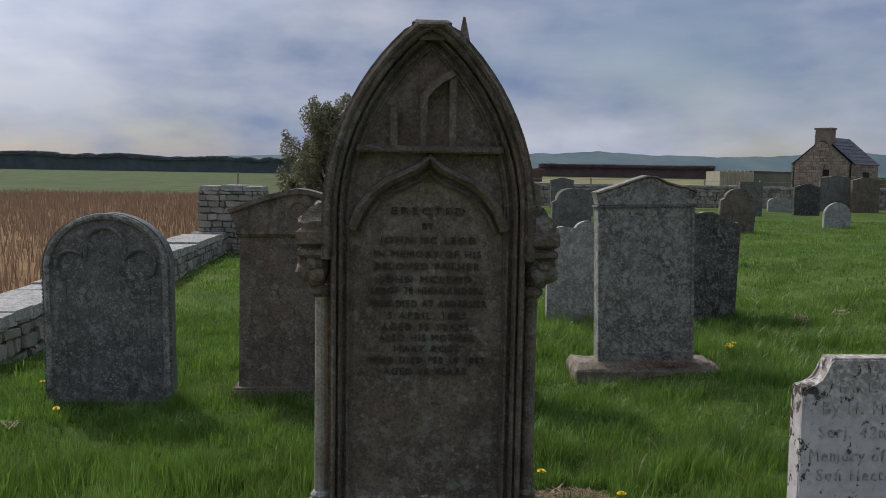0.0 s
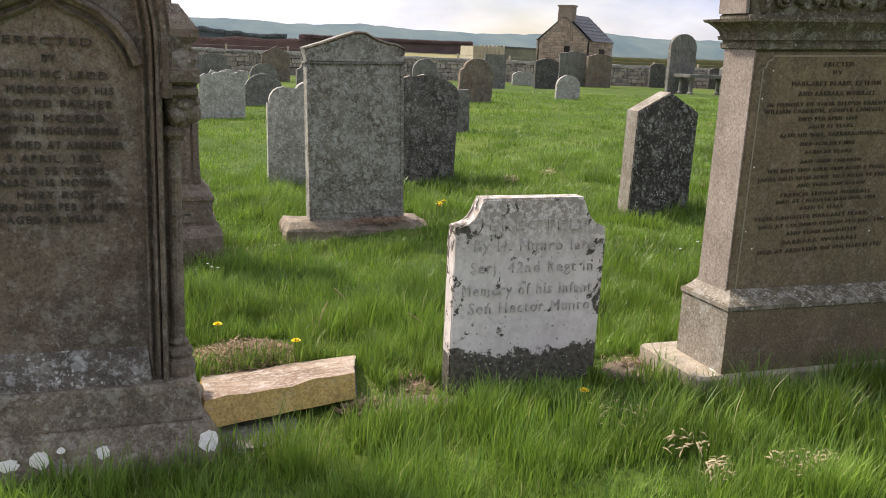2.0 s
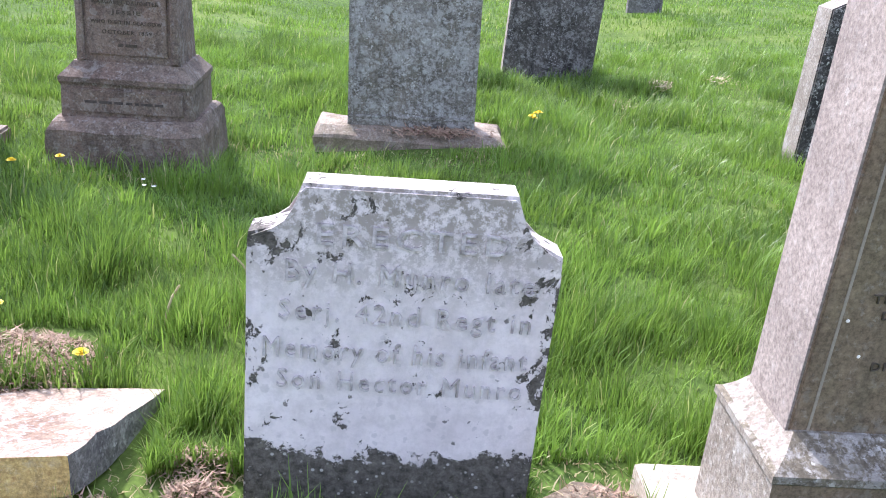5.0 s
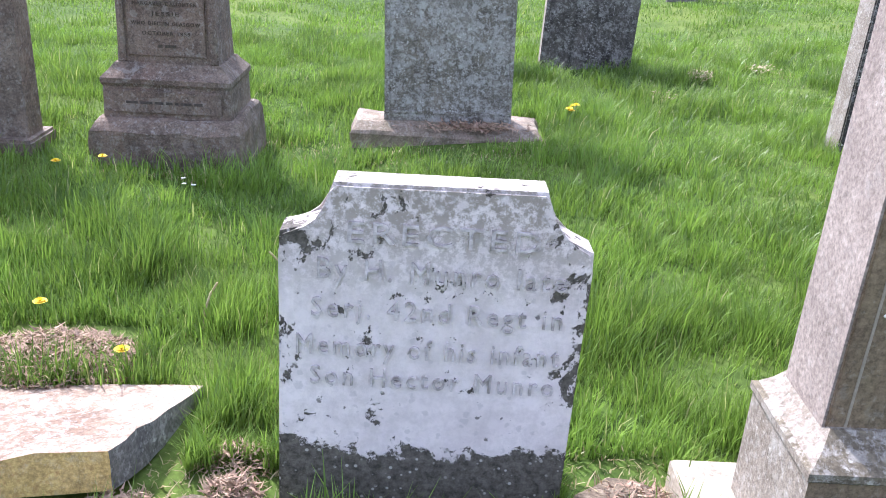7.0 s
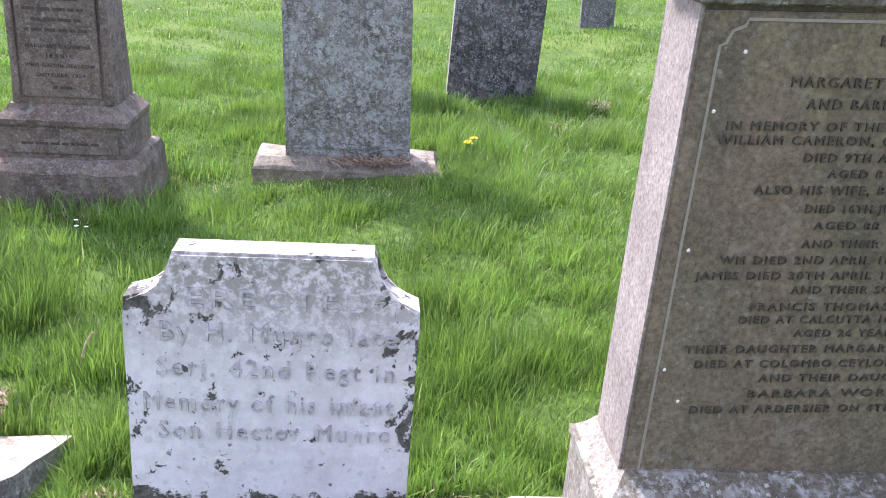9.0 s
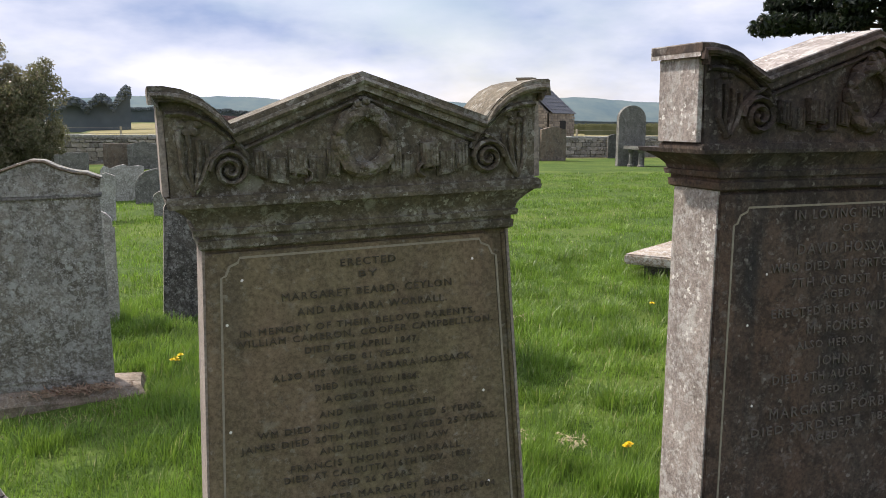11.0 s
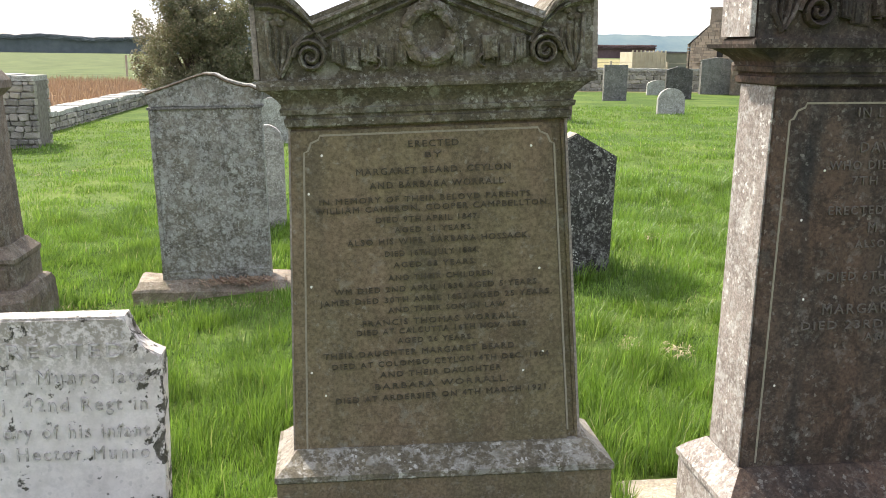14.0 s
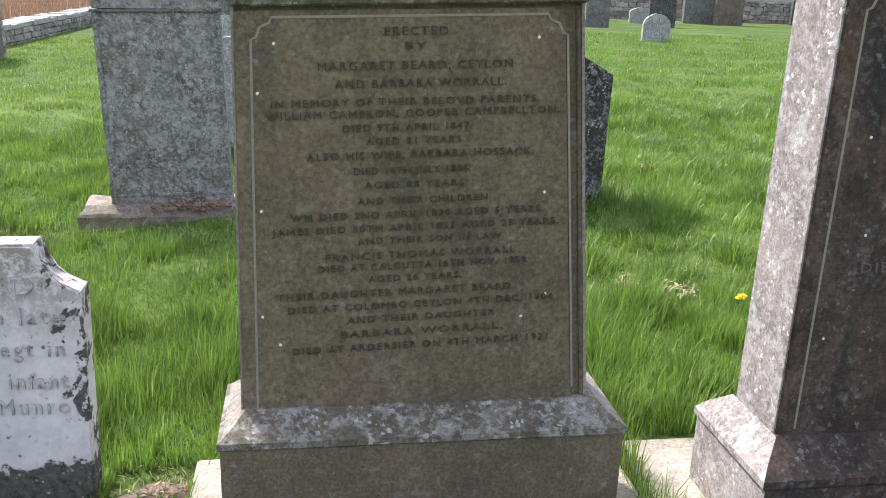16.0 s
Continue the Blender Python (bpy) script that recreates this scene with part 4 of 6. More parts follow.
    for i in range(5):
        bmesh.ops.create_icosphere(wreath, subdivisions=1, radius=0.013 * k, matrix=Matrix.Translation((0.02 * math.cos(i * 1.257) * k, fy - 0.026, zc + 0.085 * k + 0.018 * math.sin(i * 1.257) * k)))
    tagged(part("wreath", wreath, M[carved], header, "carved leaf wreath"), kind="stuff")
    part("wreath_ring", sweep(bmesh.new(), [(0.066 * k * math.cos(a), zc + 0.074 * k * math.sin(a)) for a in [2 * math.pi * i / 24 for i in range(25)]], 0.030, fy - 0.018, fy + 0.004), M[carved], header)
    zr = z_head + 0.075 * k
    for s in (-1, 1):
        for x0, x1, zl, dy in ((0.065, 0.10, 0.016, 0.018), (0.10, 0.155, 0.0, 0.010), (0.155, 0.20, 0.026, 0.034), (0.20, 0.255, 0.004, 0.012), (0.255, 0.285, 0.022, 0.026)):
            bm = bmesh.new()
            prism(bm, [(s * x0 * k, zr - 0.034 + zl - 0.008), (s * x1 * k, zr - 0.034 + zl), (s * x1 * k, zr + 0.030 + zl), (s * x0 * k, zr + 0.026 + zl)], fy - dy, fy + 0.004, 0.004)
            for g in range(3):
                xx = s * (x0 + (x1 - x0) * (g + 0.5) / 3) * k
                sweep(bm, [(xx, zr - 0.028 + zl), (xx, zr + 0.024 + zl)], 0.007, fy - dy - 0.005, fy - dy + 0.001)
            part("ribbon_fold", bm, M[carved], header)
        part("ribbon_curl", sweep(bmesh.new(), [(s * (0.165 + 0.022 * math.cos(a)) * k, zr - 0.018 + 0.018 * math.sin(a)) for a in [i * 0.45 for i in range(11)]], 0.012, fy - 0.034, fy), M[carved], header)
        part("volute", sweep(bmesh.new(), spiral(s * 0.345 * k, zr + 0.005, 0.050 * k, 2.1, s), 0.017 * k, fy - 0.030, fy + 0.004), M[carved], header, "carved spiral scroll")
        part("scroll_stem", sweep(bmesh.new(), [(s * px * k, zr + pz * k) for px, pz in ((0.30, 0.03), (0.325, 0.075), (0.36, 0.06), (0.395, 0.03), (0.41, -0.01), (0.43, -0.04))], 0.020, fy - 0.022, fy + 0.004), M[carved], header)
        leaf = bmesh.new()
        for j in range(4):
            sweep(leaf, [(s * 0.435 * k, zr - 0.052), (s * (0.405 + 0.018 * j) * k, zr - 0.01 + 0.004 * j), (s * (0.395 + 0.022 * j) * k, zr + 0.035 + 0.006 * j), (s * (0.41 + 0.022 * j - 0.012) * k, zr + 0.07 + 0.012 * j)], 0.013 + 0.003 * (j % 2), fy - 0.016 - 0.003 * (j % 2), fy + 0.003)
        for j in range(6):
            bmesh.ops.create_icosphere(leaf, subdivisions=1, radius=0.012, matrix=Matrix.Translation((s * (0.435 + 0.020 * math.cos(j * 1.05)) * k, fy - 0.002, zr + 0.120 * k + 0.022 * math.sin(j * 1.05))) @ Matrix.Diagonal((1.2, 0.8, 1.0, 1)))
        part("leaf_spray", leaf, M[carved], header, "carved leaves and flower")
    # incised border of the panel
    px, zt, zb = panel
    bx = px * (hw_foot / hw_top)
    border = [(-bx, zb), (-px, zt - 0.05), (-px + 0.012, zt - 0.045), (-px + 0.022, zt - 0.022), (-px + 0.045, zt - 0.012), (-px + 0.05, zt), (px - 0.05, zt), (px - 0.045, zt - 0.012), (px - 0.022, zt - 0.022), (px - 0.012, zt - 0.045), (px, zt - 0.05), (bx, zb)]
    part("border_line", sweep(bmesh.new(), border, 0.006, -0.0018, 0.002, False), M["line"], face_panel, "thin pale incised border line")
    for text, lx, lz, lw, cap in writing:
        letters(face_panel, text, lx, lz, lw, cap * 0.90, 0.0, M[letter], 0.0028)
    fl = bmesh.new()
    for dx, dz in dots:
        bmesh.ops.create_icosphere(fl, subdivisions=1, radius=0.0045, matrix=Matrix.Translation((dx, 0.0, dz)) @ Matrix.Diagonal((1, 0.35, 1, 1)))
    tagged(part("lichen_dots", fl, M["whitepatch"], t, "tiny white lichen dots"), kind="stuff")
    return t


arch_stone()


def c_line(text, row, x0, x1, cap=0.0225):
    return (text, ((x0 + x1) / 2 - 811) / 670, 1.39 - (row - 232) * 0.00158, (x1 - x0) / 670, cap)


pediment_stone(
    "pedimented_headstone", 3.348, 3.10, 0.0, "olive-brown sandstone headstone with wreath, lettered panel and scrolled ears", "olive", "blush", "letter",
    0.514, 0.420, 0.472, 0.42, 1.505, 1.595, 1.785, 1.88, 1.908,
    [(0.07, 0.54, -0.09, 0.25), (0.35, 0.54, -0.09, 0.25), (0.357, 0.547, -0.097, 0.257), (0.375, 0.547, -0.097, 0.257), (0.382, 0.535, -0.085, 0.245), (0.40, 0.507, -0.05, 0.236), (0.425, 0.481, -0.010, 0.228)],
    -2.3,
    [c_line("ERECTED", 219, 765, 868), c_line("BY", 241, 798, 832, 0.019), c_line("MARGARET BEARD, CEYLON", 270, 657, 975), c_line("AND BARBARA WORRALL.", 297, 683, 965),
     c_line("IN MEMORY OF THEIR BELOVD PARENTS.", 325, 580, 1022, 0.020), c_line("WILLIAM CAMERON, COOPER CAMPBELLTON.", 343, 570, 1057, 0.0205), c_line("DIED 9TH APRIL 1847.", 365, 693, 908, 0.02),
     c_line("AGED 81 YEARS.", 386, 730, 895, 0.019), c_line("ALSO HIS WIFE, BARBARA HOSSACK.", 408, 632, 1015, 0.021), c_line("DIED 16TH JULY 1884.", 433, 708, 905, 0.02), c_line("AGED 88 YEARS.", 456, 725, 900, 0.019),
     c_line("AND THEIR CHILDREN", 482, 713, 935, 0.019), c_line("WM DIED 2ND APRIL 1830 AGED 5 YEARS.", 505, 600, 1035, 0.02), c_line("JAMES DIED 30TH APRIL 1853 AGED 25 YEARS.", 527, 568, 1062, 0.02),
     c_line("AND THEIR SON IN LAW", 548, 710, 960, 0.019), c_line("FRANCIS THOMAS WORRALL", 573, 655, 985, 0.021), c_line("DIED AT CALCUTTA 16TH NOV. 1858", 592, 642, 1005, 0.02), c_line("AGED 26 YEARS.", 613, 727, 890, 0.019),
     c_line("THEIR DAUGHTER MARGARET BEARD.", 637, 570, 985, 0.021), c_line("DIED AT COLOMBO CEYLON 4TH DEC. 1904", 660, 587, 1055, 0.02), c_line("AND THEIR DAUGHTER", 683, 687, 950, 0.02), c_line("BARBARA WORRALL.", 708, 675, 965, 0.021),
     c_line("DIED AT ARDERSIER ON 4TH MARCH 1921.", 733, 590, 1058, 0.021)],
    0.27, (0.382, 1.445, 0.44), [(-0.375, 1.27), (-0.385, 0.98), (-0.33, 1.385), (0.335, 1.0), (0.345, 0.72), (-0.36, 0.62), (0.31, 1.39), (-0.40, 0.70), (0.28, 0.66)])


def f_line(text, row, x0, x1, cap=0.032):
    return (text, ((x0 + x1) / 2 - 1283) / 464, 1.63 - (row - 290) * 0.001915, (x1 - x0) / 464, cap)


pediment_stone(
    "dark_pedimented_headstone", 4.774, 2.905, 0.05, "dark red-brown stained headstone with wreath, pediment and freckled flanks", "red", "granite", "letter_red",
    0.585, 0.475, 0.495, 0.33, 1.585, 1.67, 1.88, 1.955, 2.005,
    [(-0.03, 0.565, -0.10, 0.32), (0.23, 0.565, -0.10, 0.32), (0.24, 0.575, -0.105, 0.325), (0.26, 0.575, -0.105, 0.325), (0.29, 0.55, -0.07, 0.30), (0.34, 0.503, -0.012, 0.24)],
    -0.7,
    [(a, b, c - 0.05, d, e) for a, b, c, d, e in [f_line("IN LOVING MEMORY", 346, 1185, 1385), f_line("OF", 370, 1268, 1295, 0.025), f_line("DAVID HOSSACK", 400, 1193, 1378, 0.036), f_line("WHO DIED AT FORTGEORGE", 428, 1150, 1415, 0.03),
     f_line("7TH AUGUST 1865", 453, 1185, 1378, 0.03), f_line("AGED 69.", 475, 1240, 1322, 0.026), f_line("ERECTED BY HIS WIDOW", 500, 1155, 1392, 0.03), f_line("M. FORBES.", 528, 1217, 1335, 0.036), f_line("ALSO HER SON", 555, 1200, 1335, 0.027),
     f_line("JOHN.", 583, 1238, 1302, 0.034), f_line("DIED 6TH AUGUST 1872", 608, 1162, 1392, 0.03), f_line("AGED 29.", 633, 1230, 1315, 0.026), f_line("MARGARET FORBES", 663, 1160, 1392, 0.036), f_line("DIED 23RD SEPT. 1879", 690, 1130, 1392, 0.03), f_line("AGED 73.", 712, 1230, 1320, 0.028)]],
    0.28, (0.425, 1.50, 0.36), [(-0.36, 1.15), (-0.33, 0.9), (-0.40, 0.62), (0.28, 0.45), (0.33, 0.52), (0.38, 0.42), (0.22, 0.40), (-0.3, 1.3), (0.40, 0.9), (0.36, 1.1)])

for args in ((3.355, 0.0, 0.668, 0.40, "cream"), (4.775, 0.0, 0.74, 0.42, "cream")):
    slab = thing("foundation_slab", args[0], 3.18, "pale sandstone foundation slab in the turf under a headstone", "stone slab", z=0.0, clear=(args[2] - 0.02, 0.24))
    bm = stack(bmesh.new(), [(-0.12, args[2], -0.19, 0.29), (0.055, args[2], -0.19, 0.29), (0.068, args[2] - 0.012, -0.178, 0.278)])
    part("slab", bm, M[args[4]], slab)
    if args[0] < 4:
        bm = bmesh.new()
        lathe(bm, [(0.055, 0.066), (0.052, 0.071), (0.03, 0.073)], -0.50, -0.11, 14)
        part("lichen_crust", bm, M["whitepatch"], slab, "round white lichen crust")


# ---- the whitewashed small stone ----
def white_stone():
    t = thing("whitewashed_headstone", 2.04, 3.385, "small whitewashed headstone with scooped shoulders, paint flaking at its foot", "headstone", z=-0.103, back=1.0, lean=0.6, clear=(0.34, 0.13))
    a, h = 0.355, 0.895
    sh = [(a, -0.12), (a + 0.002, 0.72), (a, 0.765), (a - 0.055, 0.785), (a - 0.085, 0.80), (a - 0.105, 0.835), (a - 0.112, 0.875), (a - 0.118, h)]
    line = [(-x, z) for x, z in sh] + [(x, z) for x, z in sh[::-1]]
    line = [(x, z + (0.004 * math.sin(x * 31) if z > 0.7 else 0)) for x, z in line]
    part("slab", prism(bmesh.new(), line[::-1], 0, 0.10, 0.008), M["white"], t)
    k = 0.00140
    for text, row, x0, x1, cap in (("ERECTED", 385, 545, 905, 0.050), ("By H. Munro late", 450, 490, 960, 0.052), ("Serj. 42nd Regt in", 520, 480, 962, 0.050), ("Memory of his infant", 590, 452, 965, 0.052), ("Son Hector Munro", 648, 480, 962, 0.050)):
        letters(t, text, ((x0 + x1) / 2 - 712) * 0.00121, 0.875 - (row - 318) * k, (x1 - x0) * 0.00121, cap, 0.0, M["letter_white"], 0.004)


white_stone()


def bare_earth(x, y, a, b, seed):
    """A low uneven patch of trodden soil with small stones in it."""
    r = random.Random(seed)
    t = thing("bare_earth", x, y, "patch of bare trodden earth and litter beside a headstone", "earth", z=ground_z(x, y), clear=(a * 0.95, b * 0.95))
    bm = bmesh.new()
    rings = [[bm.verts.new((0, 0, 0.02))]]
    for i in range(1, 7):
        f = i / 6
        rings.append([bm.verts.new((a * f * math.cos(k) * (1 + 0.25 * noise.noise(Vector((math.cos(k) * 2, math.sin(k) * 2, seed)))), b * f * math.sin(k) * (1 + 0.25 * noise.noise(Vector((math.sin(k) * 2, seed, math.cos(k) * 2)))), 0.035 * (1 - f * f) + r.uniform(-0.006, 0.006) - (0.02 if i == 6 else 0))) for k in [j * math.tau / 22 for j in range(22)]])
    for j in range(22):
        bm.faces.new((rings[0][0], rings[1][j], rings[1][(j + 1) % 22]))
        for i in range(1, 6):
            bm.faces.new((rings[i][j], rings[i + 1][j], rings[i + 1][(j + 1) % 22], rings[i][(j + 1) % 22]))
    tagged(part("soil", bm, M["soil"], t), kind="stuff")


bare_earth(1.54, 3.28, 0.22, 0.15, 3)
bare_earth(2.56, 3.36, 0.15, 0.16, 4)


# ---- fallen yellow block and its bed ----
def fallen_block():
    t = thing("fallen_stone_block", 0.98, 3.52, "broken yellow sandstone block lying tilted on a sunken slab", "stone block", z=-0.10, rz=6, lean=-4.5, clear=(0.42, 0.26))
    bm = bmesh.new()
    lo = [bm.verts.new(p) for p in ((-0.36, -0.17, 0.03), (0.28, -0.17, 0.03), (0.44, 0.30, -0.06), (-0.30, 0.40, -0.06))]
    hi = [bm.verts.new(p) for p in ((-0.34, -0.15, 0.145), (0.275, -0.16, 0.140), (0.44, 0.30, 0.030), (-0.26, 0.40, 0.035))]
    bm.faces.new(lo[::-1])
    top = bm.faces.new(hi)
    for i in range(4):
        bm.faces.new((lo[i], lo[(i + 1) % 4], hi[(i + 1) % 4], hi[i]))
    bmesh.ops.subdivide_edges(bm, edges=bm.edges[:], cuts=6, use_grid_fill=True)
    for v in bm.verts:
        v.co += Vector((noise.noise(v.co * 9), noise.noise(v.co * 9 + Vector((5, 0, 0))), noise.noise(v.co * 11 + Vector((0, 7, 0))))) * 0.012
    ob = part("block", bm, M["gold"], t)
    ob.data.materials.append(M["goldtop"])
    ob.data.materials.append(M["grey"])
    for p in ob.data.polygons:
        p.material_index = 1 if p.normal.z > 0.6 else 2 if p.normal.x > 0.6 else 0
    bed = thing("sunken_slab", 1.02, 3.40, "grey stone slab sunk level with the turf under the fallen block", "stone slab", z=-0.135, rz=-3, clear=(0.36, 0.24))
    bm = block(bmesh.new(), -0.45, 0.36, -0.27, 0.34, -0.05, 0.018, 0.012)
    part("slab", bm, M["grey"], bed)
    for x, y, s, sd in ((0.88, 4.02, 0.30, 1), (1.30, 3.35, 0.11, 2), (1.55, 3.55, 0.12, 3), (2.60, 3.40, 0.10, 4), (1.56, 3.42, 0.08, 5)):
        mo = thing("dead_moss_clump", x, y, "reddish clump of dead moss and grass litter on the turf", "moss", z=ground_z(x, y), clear=(s * 0.8, s * 0.5))
        bm = bmesh.new()
        rr = random.Random(sd)
        for i in range(2600 if s > 0.25 else 420):
            a, d = rr.uniform(0, 6.28), s * math.sqrt(rr.random())
            p = Vector((d * math.cos(a), d * math.sin(a) * 0.6, (0.09 if s > 0.25 else 0.06) * (1 - (d / s) ** 2) * rr.random() + 0.005))
            q = p + Vector((rr.uniform(-1, 1), rr.uniform(-1, 1), rr.uniform(-0.2, 0.6))) * 0.035
            w = Vector((rr.uniform(-1, 1), rr.uniform(-1, 1), 0.2)) * 0.005
            bm.faces.new([bm.verts.new(p - w), bm.verts.new(p + w), bm.verts.new(q)])
        part("litter", bm, M["moss"], mo)


fallen_block()


# ---- stones round about ----
def lichen_stone():
    t = thing("lichened_headstone", 2.135, 6.98, "grey lichen-blotched headstone with a low pediment on a chipped plinth", "headstone", z=-0.095, lean=-1.8, clear=(0.60, 0.36))
    li = M["lichen"]
    foot = stack(bmesh.new(), [(-0.14, 0.60, -0.13, 0.28), (0.03, 0.60, -0.125, 0.28), (0.05, 0.59, -0.105, 0.27), (0.095, 0.57, -0.03, 0.25)])
    bmesh.ops.subdivide_edges(foot, edges=foot.edges[:], cuts=7, use_grid_fill=True)
    for v in foot.verts:
        v.co += Vector((noise.noise(v.co * 7), noise.noise(v.co * 7 + Vector((4, 0, 0))), noise.noise(v.co * 8 + Vector((0, 6, 0))))) * 0.022
    bmesh.ops.rotate(foot, verts=foot.verts[:], cent=(0, 0, 0.1), matrix=Matrix.Rotation(radians(1.8), 3, "Y"))
    part("plinth", foot, M["chipped_plinth"], t, "pinkish sandstone plinth, chipped and mossy")
    lit = bmesh.new()
    rr = random.Random(5)
    for i in range(520):
        u = rr.gauss(0.16, 0.16)
        p = Vector((max(-0.4, min(0.5, u)), rr.uniform(-0.12, -0.01), 0.075 + rr.uniform(0, 0.035)))
        q = p + Vector((rr.uniform(-1, 1), rr.uniform(-1, 0.3), rr.uniform(-0.5, 0.6))) * 0.05
        w = Vector((0.006, 0.003, 0.002))
        lit.faces.new([lit.verts.new(p - w), lit.verts.new(p + w), lit.verts.new(q)])
    tagged(part("moss_litter", lit, M["moss"], t, "rusty dead moss along the plinth"), kind="stuff")
    part("shaft", prism(bmesh.new(), [(-0.395, 0.08), (0.395, 0.08), (0.392, 1.36), (-0.392, 1.36)], 0, 0.16, 0.006), li, t)
    for x0, x1, z0, z1 in ((-0.396, -0.362, 0.168, 1.355), (0.370, 0.396, 0.168, 1.355), (-0.398, 0.398, 0.085, 0.15)):
        part("border", block(bmesh.new(), x0, x1, -0.009, 0.01, z0, z1, 0.003), li, t)
    part("foot_line", block(bmesh.new(), -0.398, 0.398, -0.014, 0.01, 0.15, 0.168, 0.003), li, t)
    part("neck_moulding", block(bmesh.new(), -0.408, 0.408, -0.020, 0.178, 1.355, 1.375, 0.005), M["grey"], t)
    brow = roughen([(-0.395, 1.375), (0.395, 1.375), (0.405, 1.475), (0.415, 1.485), (0.33, 1.52), (0.25, 1.535), (0.16, 1.565), (0.08, 1.60), (0.0, 1.612), (-0.10, 1.585), (-0.16, 1.565), (-0.26, 1.53), (-0.34, 1.50), (-0.415, 1.48), (-0.405, 1.47)], 0.006, 2)
    part("pediment", prism(bmesh.new(), brow, -0.006, 0.17, 0.008), li, t)
    part("raking_cornice", sweep(bmesh.new(), [(x * 0.98, z - 0.012) for x, z in brow[3:-1]], 0.018, -0.020, -0.002), M["soil"], t, "broken crumbling moulding along the pediment")
    bars(t, [(0, 1.27 - i * 0.075, 0.5 + 0.1 * (i % 2), 0.012) for i in range(7)], 0.0015, li, 9)


lichen_stone()


def rounded_trefoil_stone():
    t = thing("trefoil_headstone", -1.96, 6.30, "grey round-topped headstone with carved cusped arch and beaded rim", "headstone", lean=-1.2, back=1.5, clear=(0.45, 0.14))
    a, h = 0.445, 1.36
    line = [(-a, -0.1), (a, -0.1)] + [(x, h - a * 0.86 + z * 0.86) for x, z in arc(0, 0, a, 0, 180, 22)]
    part("slab", prism(bmesh.new(), line, 0, 0.14, 0.012), M["grey"], t)
    part("rim", sweep(bmesh.new(), [(x * 0.92, (z - 0.6) * 0.965 + 0.6) for x, z in [(a, 0.1)] + line[2:] + [(-a, 0.1)]], 0.05, -0.030, 0.003), M["lichen"], t)
    cusp = arc(-0.24, 0.99, 0.105, 250, 20, 8) + arc(0, 1.12, 0.135, 180, 0, 10) + arc(0.24, 0.99, 0.105, 160, -70, 8)
    part("cusped_arch", sweep(bmesh.new(), cusp, 0.034, -0.030, 0.003), M["grey"], t)
    beads = bmesh.new()
    for s in (-1, 1):
        for i in range(34):
            bmesh.ops.create_icosphere(beads, subdivisions=1, radius=0.014, matrix=Matrix.Translation((s * (a - 0.008), 0.0, 0.05 + i * 0.0275)))
    tagged(part("beading", beads, M["grey"], t), kind="stuff")
    for s in (-1, 1):
        part("side_roll", sweep(bmesh.new(), [(s * 0.29, 0.1), (s * 0.29, 0.86)], 0.03, -0.014, 0.003), M["grey"], t)
    bars(t, [(0, 0.92 - i * 0.07, 0.34 + 0.08 * (i % 2), 0.016) for i in range(6)], 0.0005, M["grey"], 3)


rounded_trefoil_stone()


def brown_pediment_stone():
    t = thing("brown_pedimented_headstone", -0.63, 6.34, "plain brown sandstone headstone with a shallow pediment cap", "headstone", clear=(0.42, 0.16))
    part("plinth", block(bmesh.new(), -0.47, 0.47, -0.08, 0.26, -0.1, 0.08, 0.015), M["brown"], t)
    part("shaft", stack(bmesh.new(), [(0.08, 0.425, 0, 0.18), (1.20, 0.415, 0, 0.18)]), M["brown"], t)
    part("moulding", stack(bmesh.new(), [(1.16, 0.418, -0.004, 0.184), (1.19, 0.44, -0.03, 0.20), (1.215, 0.44, -0.03, 0.20)]), M["brown"], t)
    part("pediment", prism(bmesh.new(), [(-0.43, 1.21), (0.43, 1.21), (0.47, 1.315), (0.49, 1.345), (0.26, 1.44), (0.08, 1.49), (0.0, 1.50), (-0.08, 1.49), (-0.26, 1.44), (-0.49, 1.345), (-0.47, 1.315)], -0.02, 0.20, 0.006), M["brown"], t)
    part("cap_edge", ring(bmesh.new(), [(0.48, 1.335), (0.26, 1.42), (0.08, 1.47), (0, 1.48), (-0.08, 1.47), (-0.26, 1.42), (-0.48, 1.335)], [(0.50, 1.36), (0.26, 1.455), (0.08, 1.505), (0, 1.515), (-0.08, 1.505), (-0.26, 1.455), (-0.50, 1.36)], -0.045, 0.22), M["brown"], t)
    part("roundel", sweep(bmesh.new(), [(0.06 * math.cos(i * 0.45), 1.36 + 0.06 * math.sin(i * 0.45)) for i in range(15)], 0.02, -0.032, -0.018), M["brown"], t)
    bars(t, [(0, 1.0 - i * 0.08, 0.42 + 0.1 * (i % 2), 0.016) for i in range(4)], 0.0005, M["brown"], 12)


brown_pediment_stone()


